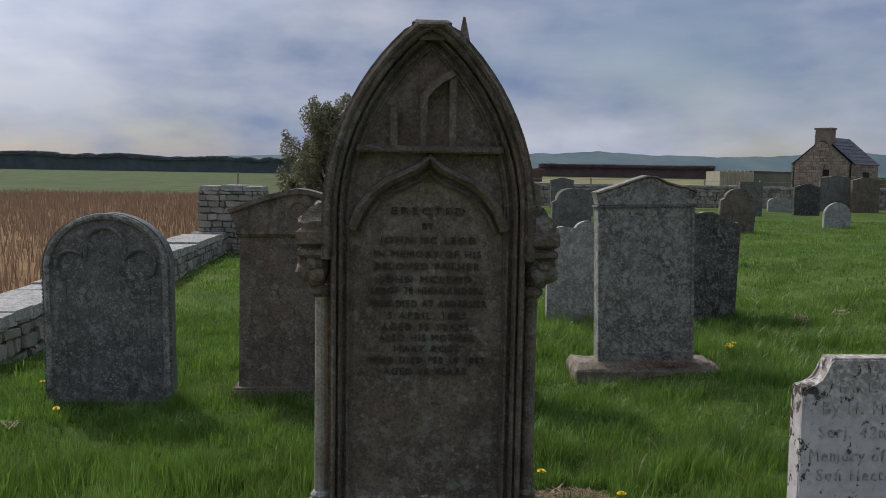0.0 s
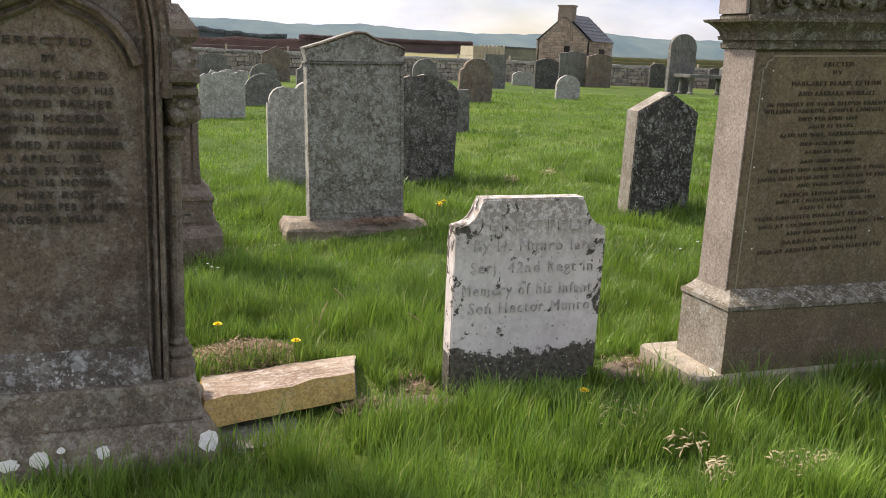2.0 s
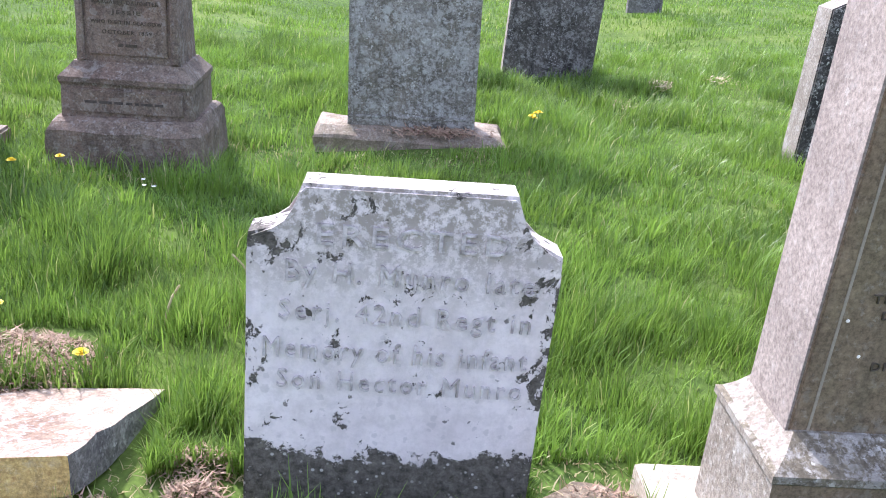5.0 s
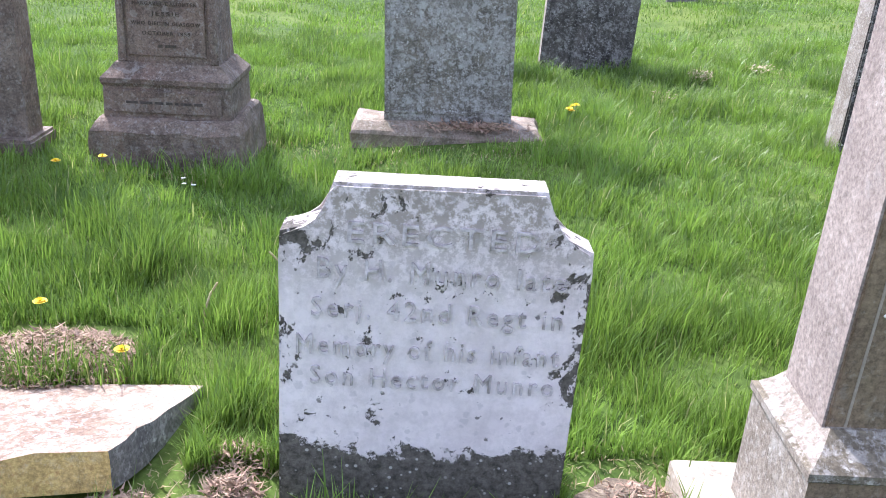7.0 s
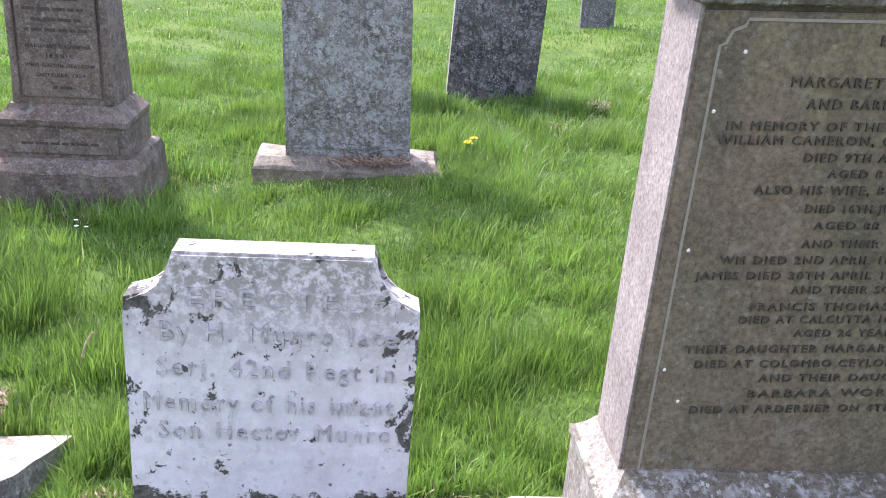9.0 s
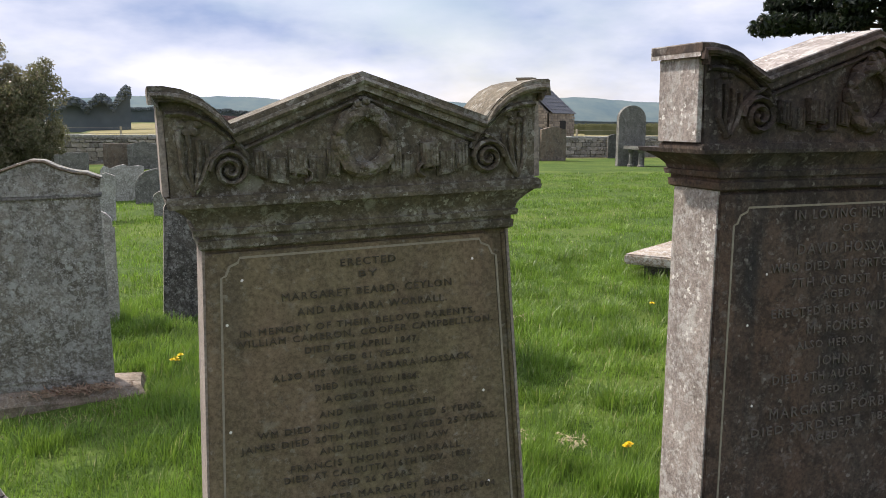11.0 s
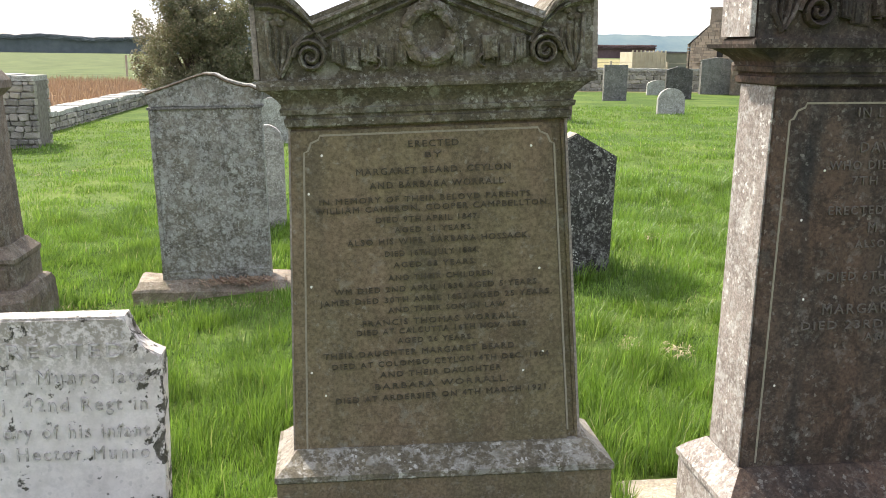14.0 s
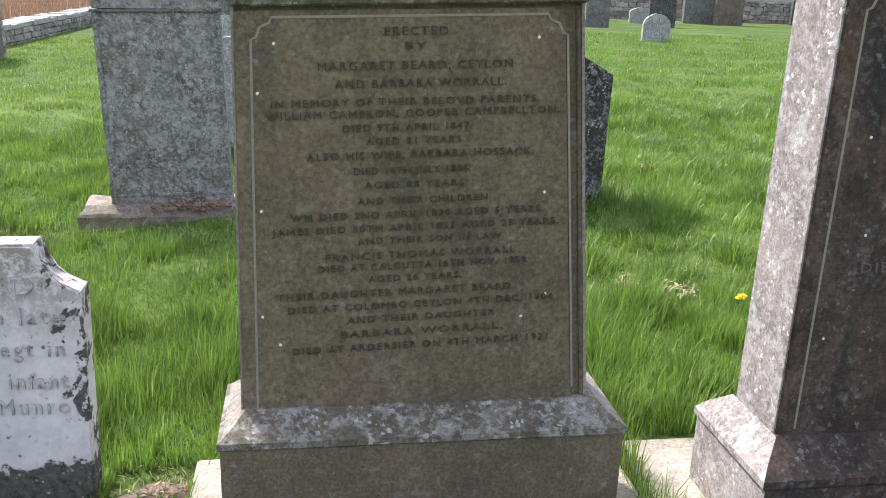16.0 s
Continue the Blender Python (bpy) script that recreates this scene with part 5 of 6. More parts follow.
def spire_stone():
    """A monument on a stepped base, its shaft tapering to a pointed spire."""
    t = thing("spire_monument", 0.58, 6.50, "brown-grey stepped monument with lettered shaft and pointed top", "monument", z=-0.17, lean=-0.5, clear=(0.46, 0.40))
    br = M["brown"]
    rough = stack(bmesh.new(), [(-0.05, 0.42, -0.26, 0.42), (0.21, 0.41, -0.26, 0.42), (0.26, 0.39, -0.22, 0.39), (0.275, 0.37, -0.19, 0.37)])
    bmesh.ops.subdivide_edges(rough, edges=rough.edges[:], cuts=7, use_grid_fill=True)
    for v in rough.verts:
        v.co += Vector((noise.noise(v.co * 8), noise.noise(v.co * 8 + Vector((3, 0, 0))), noise.noise(v.co * 9 + Vector((0, 5, 0))))) * 0.02
    part("plinth", rough, br, t, "rough-hewn brown stone plinth")
    for s in (-1, 1):
        part("corner_roll", lathe(bmesh.new(), [(0.022, 0.57), (0.020, 1.5)], s * 0.245, -0.085, 10), br, t)
    part("step", stack(bmesh.new(), [(0.27, 0.35, -0.17, 0.35), (0.44, 0.345, -0.165, 0.345), (0.46, 0.355, -0.175, 0.355), (0.485, 0.355, -0.175, 0.355), (0.53, 0.315, -0.12, 0.31), (0.56, 0.29, -0.10, 0.29)]), br, t)
    part("fascia", block(bmesh.new(), -0.30, 0.30, -0.182, -0.15, 0.30, 0.425, 0.005), br, t)
    bars(t, [(0, 0.36, 0.44, 0.014)], -0.1825, M["letter_brown"], 6)
    shaft = stack(bmesh.new(), [(0.56, 0.275, -0.09, 0.28), (1.55, 0.235, -0.06, 0.25)])
    part("shaft", shaft, br, t)
    pan = part("panel", prism(bmesh.new(), [(-0.21, 0.60), (0.21, 0.60), (0.21, 1.30), (0.15, 1.40), (0, 1.45), (-0.15, 1.40), (-0.21, 1.30)], -0.098, -0.02, 0.004), br, t)
    part("cornice", stack(bmesh.new(), [(1.53, 0.24, -0.065, 0.255), (1.58, 0.285, -0.11, 0.30), (1.63, 0.285, -0.11, 0.30), (1.80, 0.16, 0.0, 0.20)]), br, t)
    part("spire", stack(bmesh.new(), [(1.78, 0.12, 0.02, 0.18), (2.38, 0.070, 0.05, 0.15), (2.40, 0.10, 0.02, 0.18), (2.48, 0.095, 0.02, 0.18), (2.50, 0.07, 0.05, 0.15), (2.83, 0.008, 0.09, 0.10)]), br, t, "pointed spire")
    for i, (text, w) in enumerate((("MARGARET DAUGHTER", 0.34), ("JESSIE", 0.15), ("WHO DIED IN GLASGOW", 0.37), ("OCTOBER 1859", 0.26))):
        letters(pan, text, 0, 0.88 - i * 0.052, w, 0.020, -0.098, M["letter"], 0.002)
    bars(t, [(0, 1.24 - i * 0.055, 0.26 + 0.08 * (i % 2), 0.016) for i in range(6)] + [(0, 0.655, 0.10, 0.016)], -0.0985, M["letter"], 4)


spire_stone()



def broken_pediment_stone():
    """A shouldered stone with a moulded neck and a gable whose top is split and crusted white."""
    t = thing("broken_pediment_headstone", 6.84, 5.62, "brown headstone with pale sunlit flanks and a split white-lichened pediment", "headstone", rz=3, clear=(0.42, 0.24))
    shaft = part("shaft", stack(bmesh.new(), [(-0.1, 0.42, 0, 0.24), (0.86, 0.405, 0, 0.24)]), M["olive"], t)
    neck = part("neck_moulding", stack(bmesh.new(), [(0.855, 0.41, -0.005, 0.245), (0.862, 0.425, -0.02, 0.26), (0.878, 0.425, -0.02, 0.26), (0.882, 0.415, -0.01, 0.25), (0.895, 0.415, -0.01, 0.25), (0.90, 0.43, -0.025, 0.265), (0.918, 0.43, -0.025, 0.265)]), M["mould"], t)
    gable = bmesh.new()
    prism(gable, [(-0.415, 0.915), (0.415, 0.915), (0.415, 1.03), (0.0, 1.195), (-0.22, 1.12), (-0.415, 1.06)], -0.008, 0.25)
    bmesh.ops.subdivide_edges(gable, edges=gable.edges[:], cuts=5, use_grid_fill=True)
    for v in gable.verts:
        if v.co.z > 1.0:
            v.co += Vector((0, 0, noise.noise(v.co * 13) * 0.022))
    head = part("pediment", gable, M["olive"], t, "gabled top with worn carving")
    # cream sides paint in the sunlight there; upward faces are pale lichened stone
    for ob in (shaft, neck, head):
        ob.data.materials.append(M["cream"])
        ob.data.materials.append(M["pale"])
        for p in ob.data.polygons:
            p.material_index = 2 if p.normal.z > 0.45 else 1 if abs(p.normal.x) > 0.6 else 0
    part("raking_moulding", sweep(bmesh.new(), [(-0.33, 0.94), (0.0, 1.125), (0.36, 0.965)], 0.022, -0.022, -0.004), M["olive"], t)
    for x in (-0.06, 0.0, 0.06):
        part("carved_loop", sweep(bmesh.new(), [(x - 0.022, 1.04), (x - 0.020, 0.995), (x, 0.98), (x + 0.020, 0.995), (x + 0.022, 1.04)], 0.013, -0.022, -0.004), M["olive"], t)
    r = random.Random(31)
    for k in range(7):
        x = -0.40 + 0.055 * k
        crust, n = bmesh.new(), 9
        z, y = 1.075 + (x + 0.40) * 0.30 + r.uniform(-0.005, 0.01), r.uniform(0.02, 0.2)
        lathe(crust, [(r.uniform(0.03, 0.055), z - 0.012), (r.uniform(0.03, 0.05), z + 0.008), (0.015, z + r.uniform(0.012, 0.022))], x, y, n)
        part("lichen_crust", crust, M["whitepatch"] if k % 3 else M["soil"], t, "crumbling lichen crust")
    bars(t, [(0, 0.76 - i * 0.07, 0.42 + 0.12 * (i % 2), 0.018) for i in range(5)], 0.0, M["letter"], 17)


# stone, place, size, shape
headstone(2.12, 9.1, 0.84, 1.08, "scallop", "pale", "pale grey headstone with a scalloped white-lichened top", 0.10, seed=21, lean=-1, lines=5)
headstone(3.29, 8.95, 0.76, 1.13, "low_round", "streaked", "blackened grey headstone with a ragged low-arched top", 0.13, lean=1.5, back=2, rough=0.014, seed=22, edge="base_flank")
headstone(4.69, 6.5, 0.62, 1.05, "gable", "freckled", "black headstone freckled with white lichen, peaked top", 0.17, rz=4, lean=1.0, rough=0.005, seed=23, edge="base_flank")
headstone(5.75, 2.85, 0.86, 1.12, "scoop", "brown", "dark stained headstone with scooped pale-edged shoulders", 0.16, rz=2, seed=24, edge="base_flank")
headstone(5.21, 13.19, 0.45, 0.67, "rect", "grey", "small square grey headstone in the grass", 0.10, seed=25, lean=-2)
headstone(1.95, 17.2, 0.85, 0.88, "broken", "pale", "rough pale headstone with a broken lichened top", 0.12, rough=0.02, seed=26)
headstone(2.45, 21.3, 0.90, 0.80, "broken", "pale", "low rough headstone crusted with pale lichen", 0.12, rough=0.02, seed=27)
headstone(3.14, 20.3, 0.86, 0.72, "round", "grey", "squat round-topped grey headstone with moulded rim", 0.14, seed=28, moulding=True)
headstone(3.35, 17.9, 0.66, 0.49, "low_round", "lichen", "low rounded grey headstone in the grass", 0.11, seed=29)
headstone(4.66, 21.9, 1.02, 1.07, "shoulder", "grey", "wide shouldered grey headstone, weathered", 0.14, rz=6, seed=30)
headstone(7.64, 18.77, 0.80, 0.96, "shoulder", "brown", "brown headstone with rounded shoulders", 0.14, seed=31, lean=3)
headstone(4.27, 28.5, 0.72, 0.72, "shoulder", "brown", "small brown shouldered headstone in the grass", 0.12, seed=32)
headstone(2.17, 34.0, 0.95, 0.92, "rect", "brown", "square brown headstone by the back wall", 0.14, seed=33)
headstone(3.03, 33.6, 1.05, 0.98, "pediment", "grey", "grey pedimented headstone by the back wall", 0.14, seed=34)
headstone(-0.4, 34.0, 1.1, 0.66, "broken", "pale", "pale jagged headstone by the back wall", 0.14, rough=0.03, seed=35)
headstone(0.9, 30.0, 1.0, 0.8, "broken", "grey", "rough grey headstone with ragged top", 0.14, rough=0.03, seed=36)
headstone(7.3, 36.4, 0.95, 1.28, "pediment", "grey", "grey headstone with a pedimented cap", 0.14, seed=37)
headstone(12.4, 29.3, 0.80, 1.18, "rect", "grey", "tall square grey weathered headstone", 0.14, seed=38)
headstone(16.3, 35.6, 1.0, 0.60, "low_round", "pale", "small low pale headstone near the far wall", 0.12, seed=39)
headstone(15.7, 32.0, 1.0, 1.18, "clipped", "black", "dark grey headstone with clipped corners", 0.14, seed=40)
headstone(11.16, 21.12, 0.68, 0.63, "round", "pale", "small white rounded headstone in short grass", 0.10, seed=41, lines=4)
headstone(19.2, 36.6, 1.4, 1.55, "pediment", "grey", "broad pedimented grey headstone by the wall", 0.2, seed=42)
headstone(20.2, 36.0, 1.2, 1.48, "clipped", "brown", "tall brown headstone with a peaked top", 0.2, seed=43)
headstone(24.5, 38.0, 0.85, 1.15, "low_round", "black", "dark headstone standing against the wall", 0.14, seed=44)
headstone(28.0, 38.2, 0.8, 1.05, "low_round", "black", "dark headstone standing against the wall", 0.14, seed=45)
headstone(10.2, 30.5, 0.9, 0.95, "round", "grey", "round-topped grey headstone among the others", 0.14, seed=46)
headstone(5.3, 25.5, 0.75, 0.95, "round", "lichen", "grey rounded headstone half hidden by other stones", 0.12, seed=47)
headstone(6.1, 27.5, 0.85, 0.9, "broken", "grey", "rough-topped grey headstone in the grass", 0.12, rough=0.02, seed=48)
headstone(3.9, 26.0, 0.8, 0.8, "round", "grey", "dark rounded headstone among others", 0.12, seed=49)
headstone(5.2, 32.5, 1.0, 1.25, "gable", "brown", "brown peaked headstone near the back wall", 0.14, seed=50)
headstone(14.38, 14.77, 0.74, 0.96, "shoulder", "black", "leaning dark headstone with white-edged side", 0.14, rz=20, lean=-3, seed=52)
headstone(11.68, 12.68, 0.78, 0.91, "scallop", "black", "dark headstone with a carved top", 0.14, rz=10, seed=53)
headstone(8.22, 6.25, 0.95, 1.25, "gable", "brown", "brown headstone with lichened sloping top on a plinth", 0.24, rz=3, seed=63, rough=0.008, moulding=True)
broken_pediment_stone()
headstone(20.20, 20.95, 0.78, 0.87, "round", "grey", "rounded grey headstone beyond the table tombs", 0.14, seed=55)
headstone(29.0, 34.0, 1.1, 1.9, "shoulder", "grey", "tall grey headstone leaning sideways", 0.2, rz=10, lean=-4, seed=56)
headstone(33.0, 36.0, 1.2, 2.1, "shoulder", "grey", "tall grey headstone with curved shoulders", 0.2, seed=57)
headstone(18.99, 19.38, 1.09, 2.39, "shoulder", "grey", "tall grey memorial stone with scrolled shoulders", 0.25, rz=-20, seed=61, moulding=True)
headstone(28.0, 37.0, 1.1, 1.2, "low_round", "grey", "grey rounded headstone by the far wall", 0.2, seed=58)


def table_tomb(x, y, w, d, h, rz, label, seed):
    t = thing("table_tomb", x, y, label, "table tomb", rz=rz, group="table tombs", clear=(w / 2, d / 2))
    part("top_slab", block(bmesh.new(), -w / 2, w / 2, -d / 2, d / 2, h - 0.13, h, 0.02), M["grey"], t)
    for sx in (-1, 1):
        for sy in (-1, 1):
            cx, cy = sx * (w / 2 - 0.22), sy * (d / 2 - 0.2)
            part("leg", lathe(bmesh.new(), [(0.12, -0.05), (0.12, 0.06), (0.075, 0.10), (0.075, h - 0.25), (0.12, h - 0.20), (0.12, h - 0.13)], cx, cy, 8), M["grey"], t)


table_tomb(16.9, 19.5, 1.7, 0.85, 0.62, -8, "low grey stone table tomb on short legs", 1)
table_tomb(18.1, 18.25, 2.3, 1.0, 0.70, -10, "long grey stone table tomb on short legs", 2)
table_tomb(20.9, 29.0, 2.2, 1.0, 0.75, 4, "grey stone table tomb with a headstone behind", 3)
headstone(20.3, 29.7, 1.15, 2.25, "round", "grey", "tall round-topped grey headstone behind a table tomb", 0.18, seed=59)


def ledger():
    t = thing("ledger_slab", 8.3, 8.3, "thick mossy ledger slab lying low over the turf", "stone slab", rz=38, lean=1.0, clear=(0.9, 0.6))
    part("slab", block(bmesh.new(), -1.0, 1.0, -0.6, 0.6, 0.12, 0.22, 0.018), M["ledger"], t)
    part("kerb", block(bmesh.new(), -0.85, 0.85, -0.45, 0.45, -0.05, 0.12, 0.015), M["grey"], t)


ledger()


# ---- walls, house, buildings ----
rubble_wall("wall_left_low", (-3.55, 4.0), (-3.55, 17.9), 0.34, 0.62, "low ruined rubble boundary wall with pale lichened coping", 0.19, 3)
rubble_wall("wall_left_pier", (-3.75, 18.3), (-2.5, 18.3), 1.3, 0.85, "upright remnant of rubble wall, pale weathered stone", 0.17, 5)
rubble_wall("wall_left_far", (-3.6, 18.8), (-3.6, 38.0), 0.36, 0.6, "rubble boundary wall crusted with white lichen", 0.22, 7)
rubble_wall("wall_back", (-3.6, 39.4), (46.0, 39.4), 1.02, 0.55, "grey rubble boundary wall at the churchyard's far side", 0.24, 9, base=-0.12, separate=False)


def watch_house():
    t = thing("watch_house", 23.0, 45.5, "small ruined rubble watch-house with slate roof and end chimney", "house", z=-0.1, rz=-50)
    hw, d, eave, ridge = 1.45, 3.4, 2.4, 3.7
    r = random.Random(17)
    front = prism(bmesh.new(), [(-hw, -0.1), (hw, -0.1), (hw, eave), (0, ridge), (-hw, eave)], 0, 0.35)
    wall = part("gable_wall", front, M["mortar"], t)
    back = part("gable_wall", prism(bmesh.new(), [(-hw, -0.1), (hw, -0.1), (hw, eave), (0, ridge), (-hw, eave)], d - 0.35, d), M["mortar"], t)
    for s in (-1, 1):
        part("side_wall", block(bmesh.new(), s * hw - 0.15, s * hw + 0.15, 0.30, d - 0.30, -0.1, eave), M["mortar"], t)
    st = bmesh.new()
    z = -0.05
    while z < ridge - 0.1:
        h = r.uniform(0.08, 0.20)
        lim = hw if z + h < eave else hw * (ridge - z - h) / (ridge - eave)
        x = -lim
        while x < lim - 0.05:
            w = min(r.choice((r.uniform(0.10, 0.2), r.uniform(0.2, 0.42))), lim - x)
            block(st, x + r.uniform(0.004, 0.012), x + w - r.uniform(0.004, 0.012), -r.uniform(0.02, 0.05), 0.05, z + r.uniform(0.002, 0.02), z + h - r.uniform(0.002, 0.012))
            x += w
        y = 0.0
        while y < d - 0.05 and z + h < eave:
            w = min(r.uniform(0.2, 0.55), d - y)
            block(st, hw + 0.10, hw + 0.15 + r.uniform(0.02, 0.05), y + 0.012, y + w - 0.012, z + 0.012, z + h - 0.012)
            block(st, -hw - 0.15 - r.uniform(0.02, 0.05), -hw - 0.10, y + 0.012, y + w - 0.012, z + 0.012, z + h - 0.012)
            y += w
        z += h
    tagged(part("rubble_facing", st, M["house"], t, "reddish-brown rubble stones"), kind="stuff")
    for s in (-1, 1):
        bm = bmesh.new()
        k = 7
        for i in range(k):
            for j in range(9):
                u0, u1 = i / k, (i + 1) / k + 0.03
                y0 = 0.12 + (d - 0.1) * j / 9
                zz = lambda u: ridge + 0.05 - (ridge - eave + 0.12) * u
                q = [bm.verts.new(p) for p in ((s * (hw + 0.22) * u0, y0 + 0.01, zz(u0) + 0.01), (s * (hw + 0.22) * u1, y0 + 0.01, zz(u1) + 0.035), (s * (hw + 0.22) * u1, y0 + (d - 0.1) / 9 - 0.01, zz(u1) + 0.035), (s * (hw + 0.22) * u0, y0 + (d - 0.1) / 9 - 0.01, zz(u0) + 0.01))]
                bm.faces.new(q)
        geo = bmesh.ops.extrude_face_region(bm, geom=bm.faces[:])
        bmesh.ops.translate(bm, verts=[v for v in geo["geom"] if isinstance(v, bmesh.types.BMVert)], vec=(0, 0, 0.03))
        part("roof_pitch", bm, M["slate"], t, "dark slate roof pitch")
    part("chimney", stack(bmesh.new(), [(ridge - 0.35, 0.44, 0.0, 0.55), (ridge + 0.45, 0.42, 0.0, 0.55), (ridge + 0.47, 0.47, -0.05, 0.60), (ridge + 0.56, 0.47, -0.05, 0.60)]), M["house"], t, "square stone chimney stack")
    # openings are near-black blocks, the shade of the interior put into their colour
    win = part("window_opening", block(bmesh.new(), 0.10, 0.42, -0.065, 0.0, 1.72, 2.05), M["hole"], t, "small dark square window")
    part("door_opening", block(bmesh.new(), hw + 0.10, hw + 0.205, 1.3, 2.1, 0.0, 1.95), M["hole"], t, "dark doorway")


watch_house()


def tank_and_shed():
    t = thing("clad_tank", 28.6, 70.0, "pale tan ribbed cladding enclosure beyond the wall", "building", z=-0.1)
    part("body", block(bmesh.new(), -1.7, 1.1, 0, 3.0, 0, 2.0), M["tank"], t)
    for i in range(9):
        part("rib", block(bmesh.new(), -1.7 + i * 0.34, -1.6 + i * 0.34, -0.08, 0.0, 0, 2.15), M["tank"], t)
    s = thing("long_shed", 31.6, 71.0, "low green-grey clad shed beyond the wall", "building", z=-0.1)
    part("body", block(bmesh.new(), -1.9, 2.2, 0, 4.0, 0, 1.95), M["shed"], s)
    part("roof", prism(bmesh.new(), [(-2.0, 1.95), (2.3, 1.95), (2.3, 2.05), (-2.0, 2.1)], -0.1, 4.1), M["slate"], s)
    f = tagged(new("wire_fence"), "thin timber posts of a wire fence across the straw field", "fence")
    f.matrix_world = pose(-10, 60, -0.1)
    for i in range(16):
        part("post", block(bmesh.new(), i * 4 - 0.06, i * 4 + 0.06, -0.06, 0.06, 0, 1.35), M["fence"], f)
    for zz in (0.5, 0.9, 1.25):
        part("wire", block(bmesh.new(), 0, 60, -0.01, 0.01, zz - 0.01, zz + 0.01), M["fence"], f)


tank_and_shed()


# ---- distance ----
def ridge_line(name, y, x0, x1, heights, mat, label, kind_cat="hill", depth=400.0, rough=0.06, step=160):
    bm = bmesh.new()
    xs = np.linspace(x0, x1, step)
    hx = np.linspace(x0, x1, len(heights))
    top = []
    for x in xs:
        h = float(np.interp(x, hx, heights))
        top.append(h * (1 + rough * noise.noise(Vector((x * 0.004 + 3, y * 0.01, 0))) * 2 + rough * noise.noise(Vector((x * 0.02, 9, 0)))))
    a = [bm.verts.new((x, y - depth * 0.4, -3)) for x in xs]
    b = [bm.verts.new((x, y, h)) for x, h in zip(xs, top)]
    c = [bm.verts.new((x, y + depth, -3)) for x in xs]
    for r0, r1 in ((a, b), (b, c)):
        for i in range(len(xs) - 1):
            f = bm.faces.new((r0[i], r0[i + 1], r1[i + 1], r1[i]))
            f.smooth = True
    return tagged(new(name, mesh_of(name, bm, mat)), label, kind_cat, kind="structure")


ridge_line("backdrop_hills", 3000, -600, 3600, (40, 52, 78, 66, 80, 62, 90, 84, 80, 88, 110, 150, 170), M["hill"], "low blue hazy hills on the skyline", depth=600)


def far_trees(name, y, x0, x1, h, mat, count, label, seed, flat=1.0, uneven=1.0, spires=False):
    """A far wood: many small tufts joined in one uneven belt."""
    r = random.Random(seed)
    co = ((1, 0, 0), (-1, 0, 0), (0, 1, 0), (0, -1, 0), (0, 0, 1), (0, 0, -1))
    faces = [(a, b, c) if (a + b + c) % 2 else (b, a, c) for a in (0, 1) for b in (2, 3) for c in (4, 5)]

    def crest(x):
        if spires:
            return h * (0.42 + 0.5 * abs(math.sin(x * 0.83)) ** 0.7 * (0.7 + 0.3 * math.sin(x * 0.31)))
        return h * flat * (0.67 + uneven * (0.30 * noise.noise(Vector((x * 0.03, seed, 0))) + 0.10 * noise.noise(Vector((x * 0.21, seed, 3)))))

    verts, polys = [], []
    for i in range(count * 3):
        x, dy = r.uniform(x0, x1), r.uniform(-5, 5)
        s = r.uniform(0.014, 0.042) * h
        z = crest(x) * r.uniform(0.80, 1.06)
        k, sx = len(verts), s * r.uniform(0.8, 1.5)
        verts += [(x + c[0] * sx + r.uniform(-0.4, 0.4) * s, y + dy + c[1] * s, max(-0.5, z - s * 0.5 + c[2] * s * 1.2)) for c in co]
        polys += [tuple(k + q for q in f) for f in faces]
    cut = max(8, int((x1 - x0) / (0.16 * h)))
    for j in (0, 1):             # the wood's closed inside
        k, yy = len(verts), y + (6 if j else -3)
        for i in range(cut + 1):
            x = x0 + (x1 - x0) * i / cut
            verts += [(x, yy, -1.0), (x, yy, crest(x) * (0.97 if j else 0.94) * r.uniform(0.95, 1.03))]
        polys += [(k + 2 * i, k + 2 * i + 2, k + 2 * i + 3, k + 2 * i + 1) for i in range(cut)]
    me = bpy.data.meshes.new(name)
    me.from_pydata(verts, [], polys)
    me.materials.append(mat)
    return tagged(new(name, me), label, "trees", kind="stuff")


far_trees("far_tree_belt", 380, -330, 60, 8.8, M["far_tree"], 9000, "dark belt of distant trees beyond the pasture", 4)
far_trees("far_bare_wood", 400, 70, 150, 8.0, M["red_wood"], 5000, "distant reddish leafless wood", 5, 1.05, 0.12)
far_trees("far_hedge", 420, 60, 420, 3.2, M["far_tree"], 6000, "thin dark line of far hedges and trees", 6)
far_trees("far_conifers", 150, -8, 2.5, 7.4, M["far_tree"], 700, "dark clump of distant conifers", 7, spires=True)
far_trees("far_thicket", 150, 8, 26, 3.2, M["red_wood"], 600, "bare brown thicket beyond the straw field", 8)
far_trees("far_scrub", 110, 60, 120, 2.2, M["scrub"], 2600, "olive scrub beyond the wall", 9)


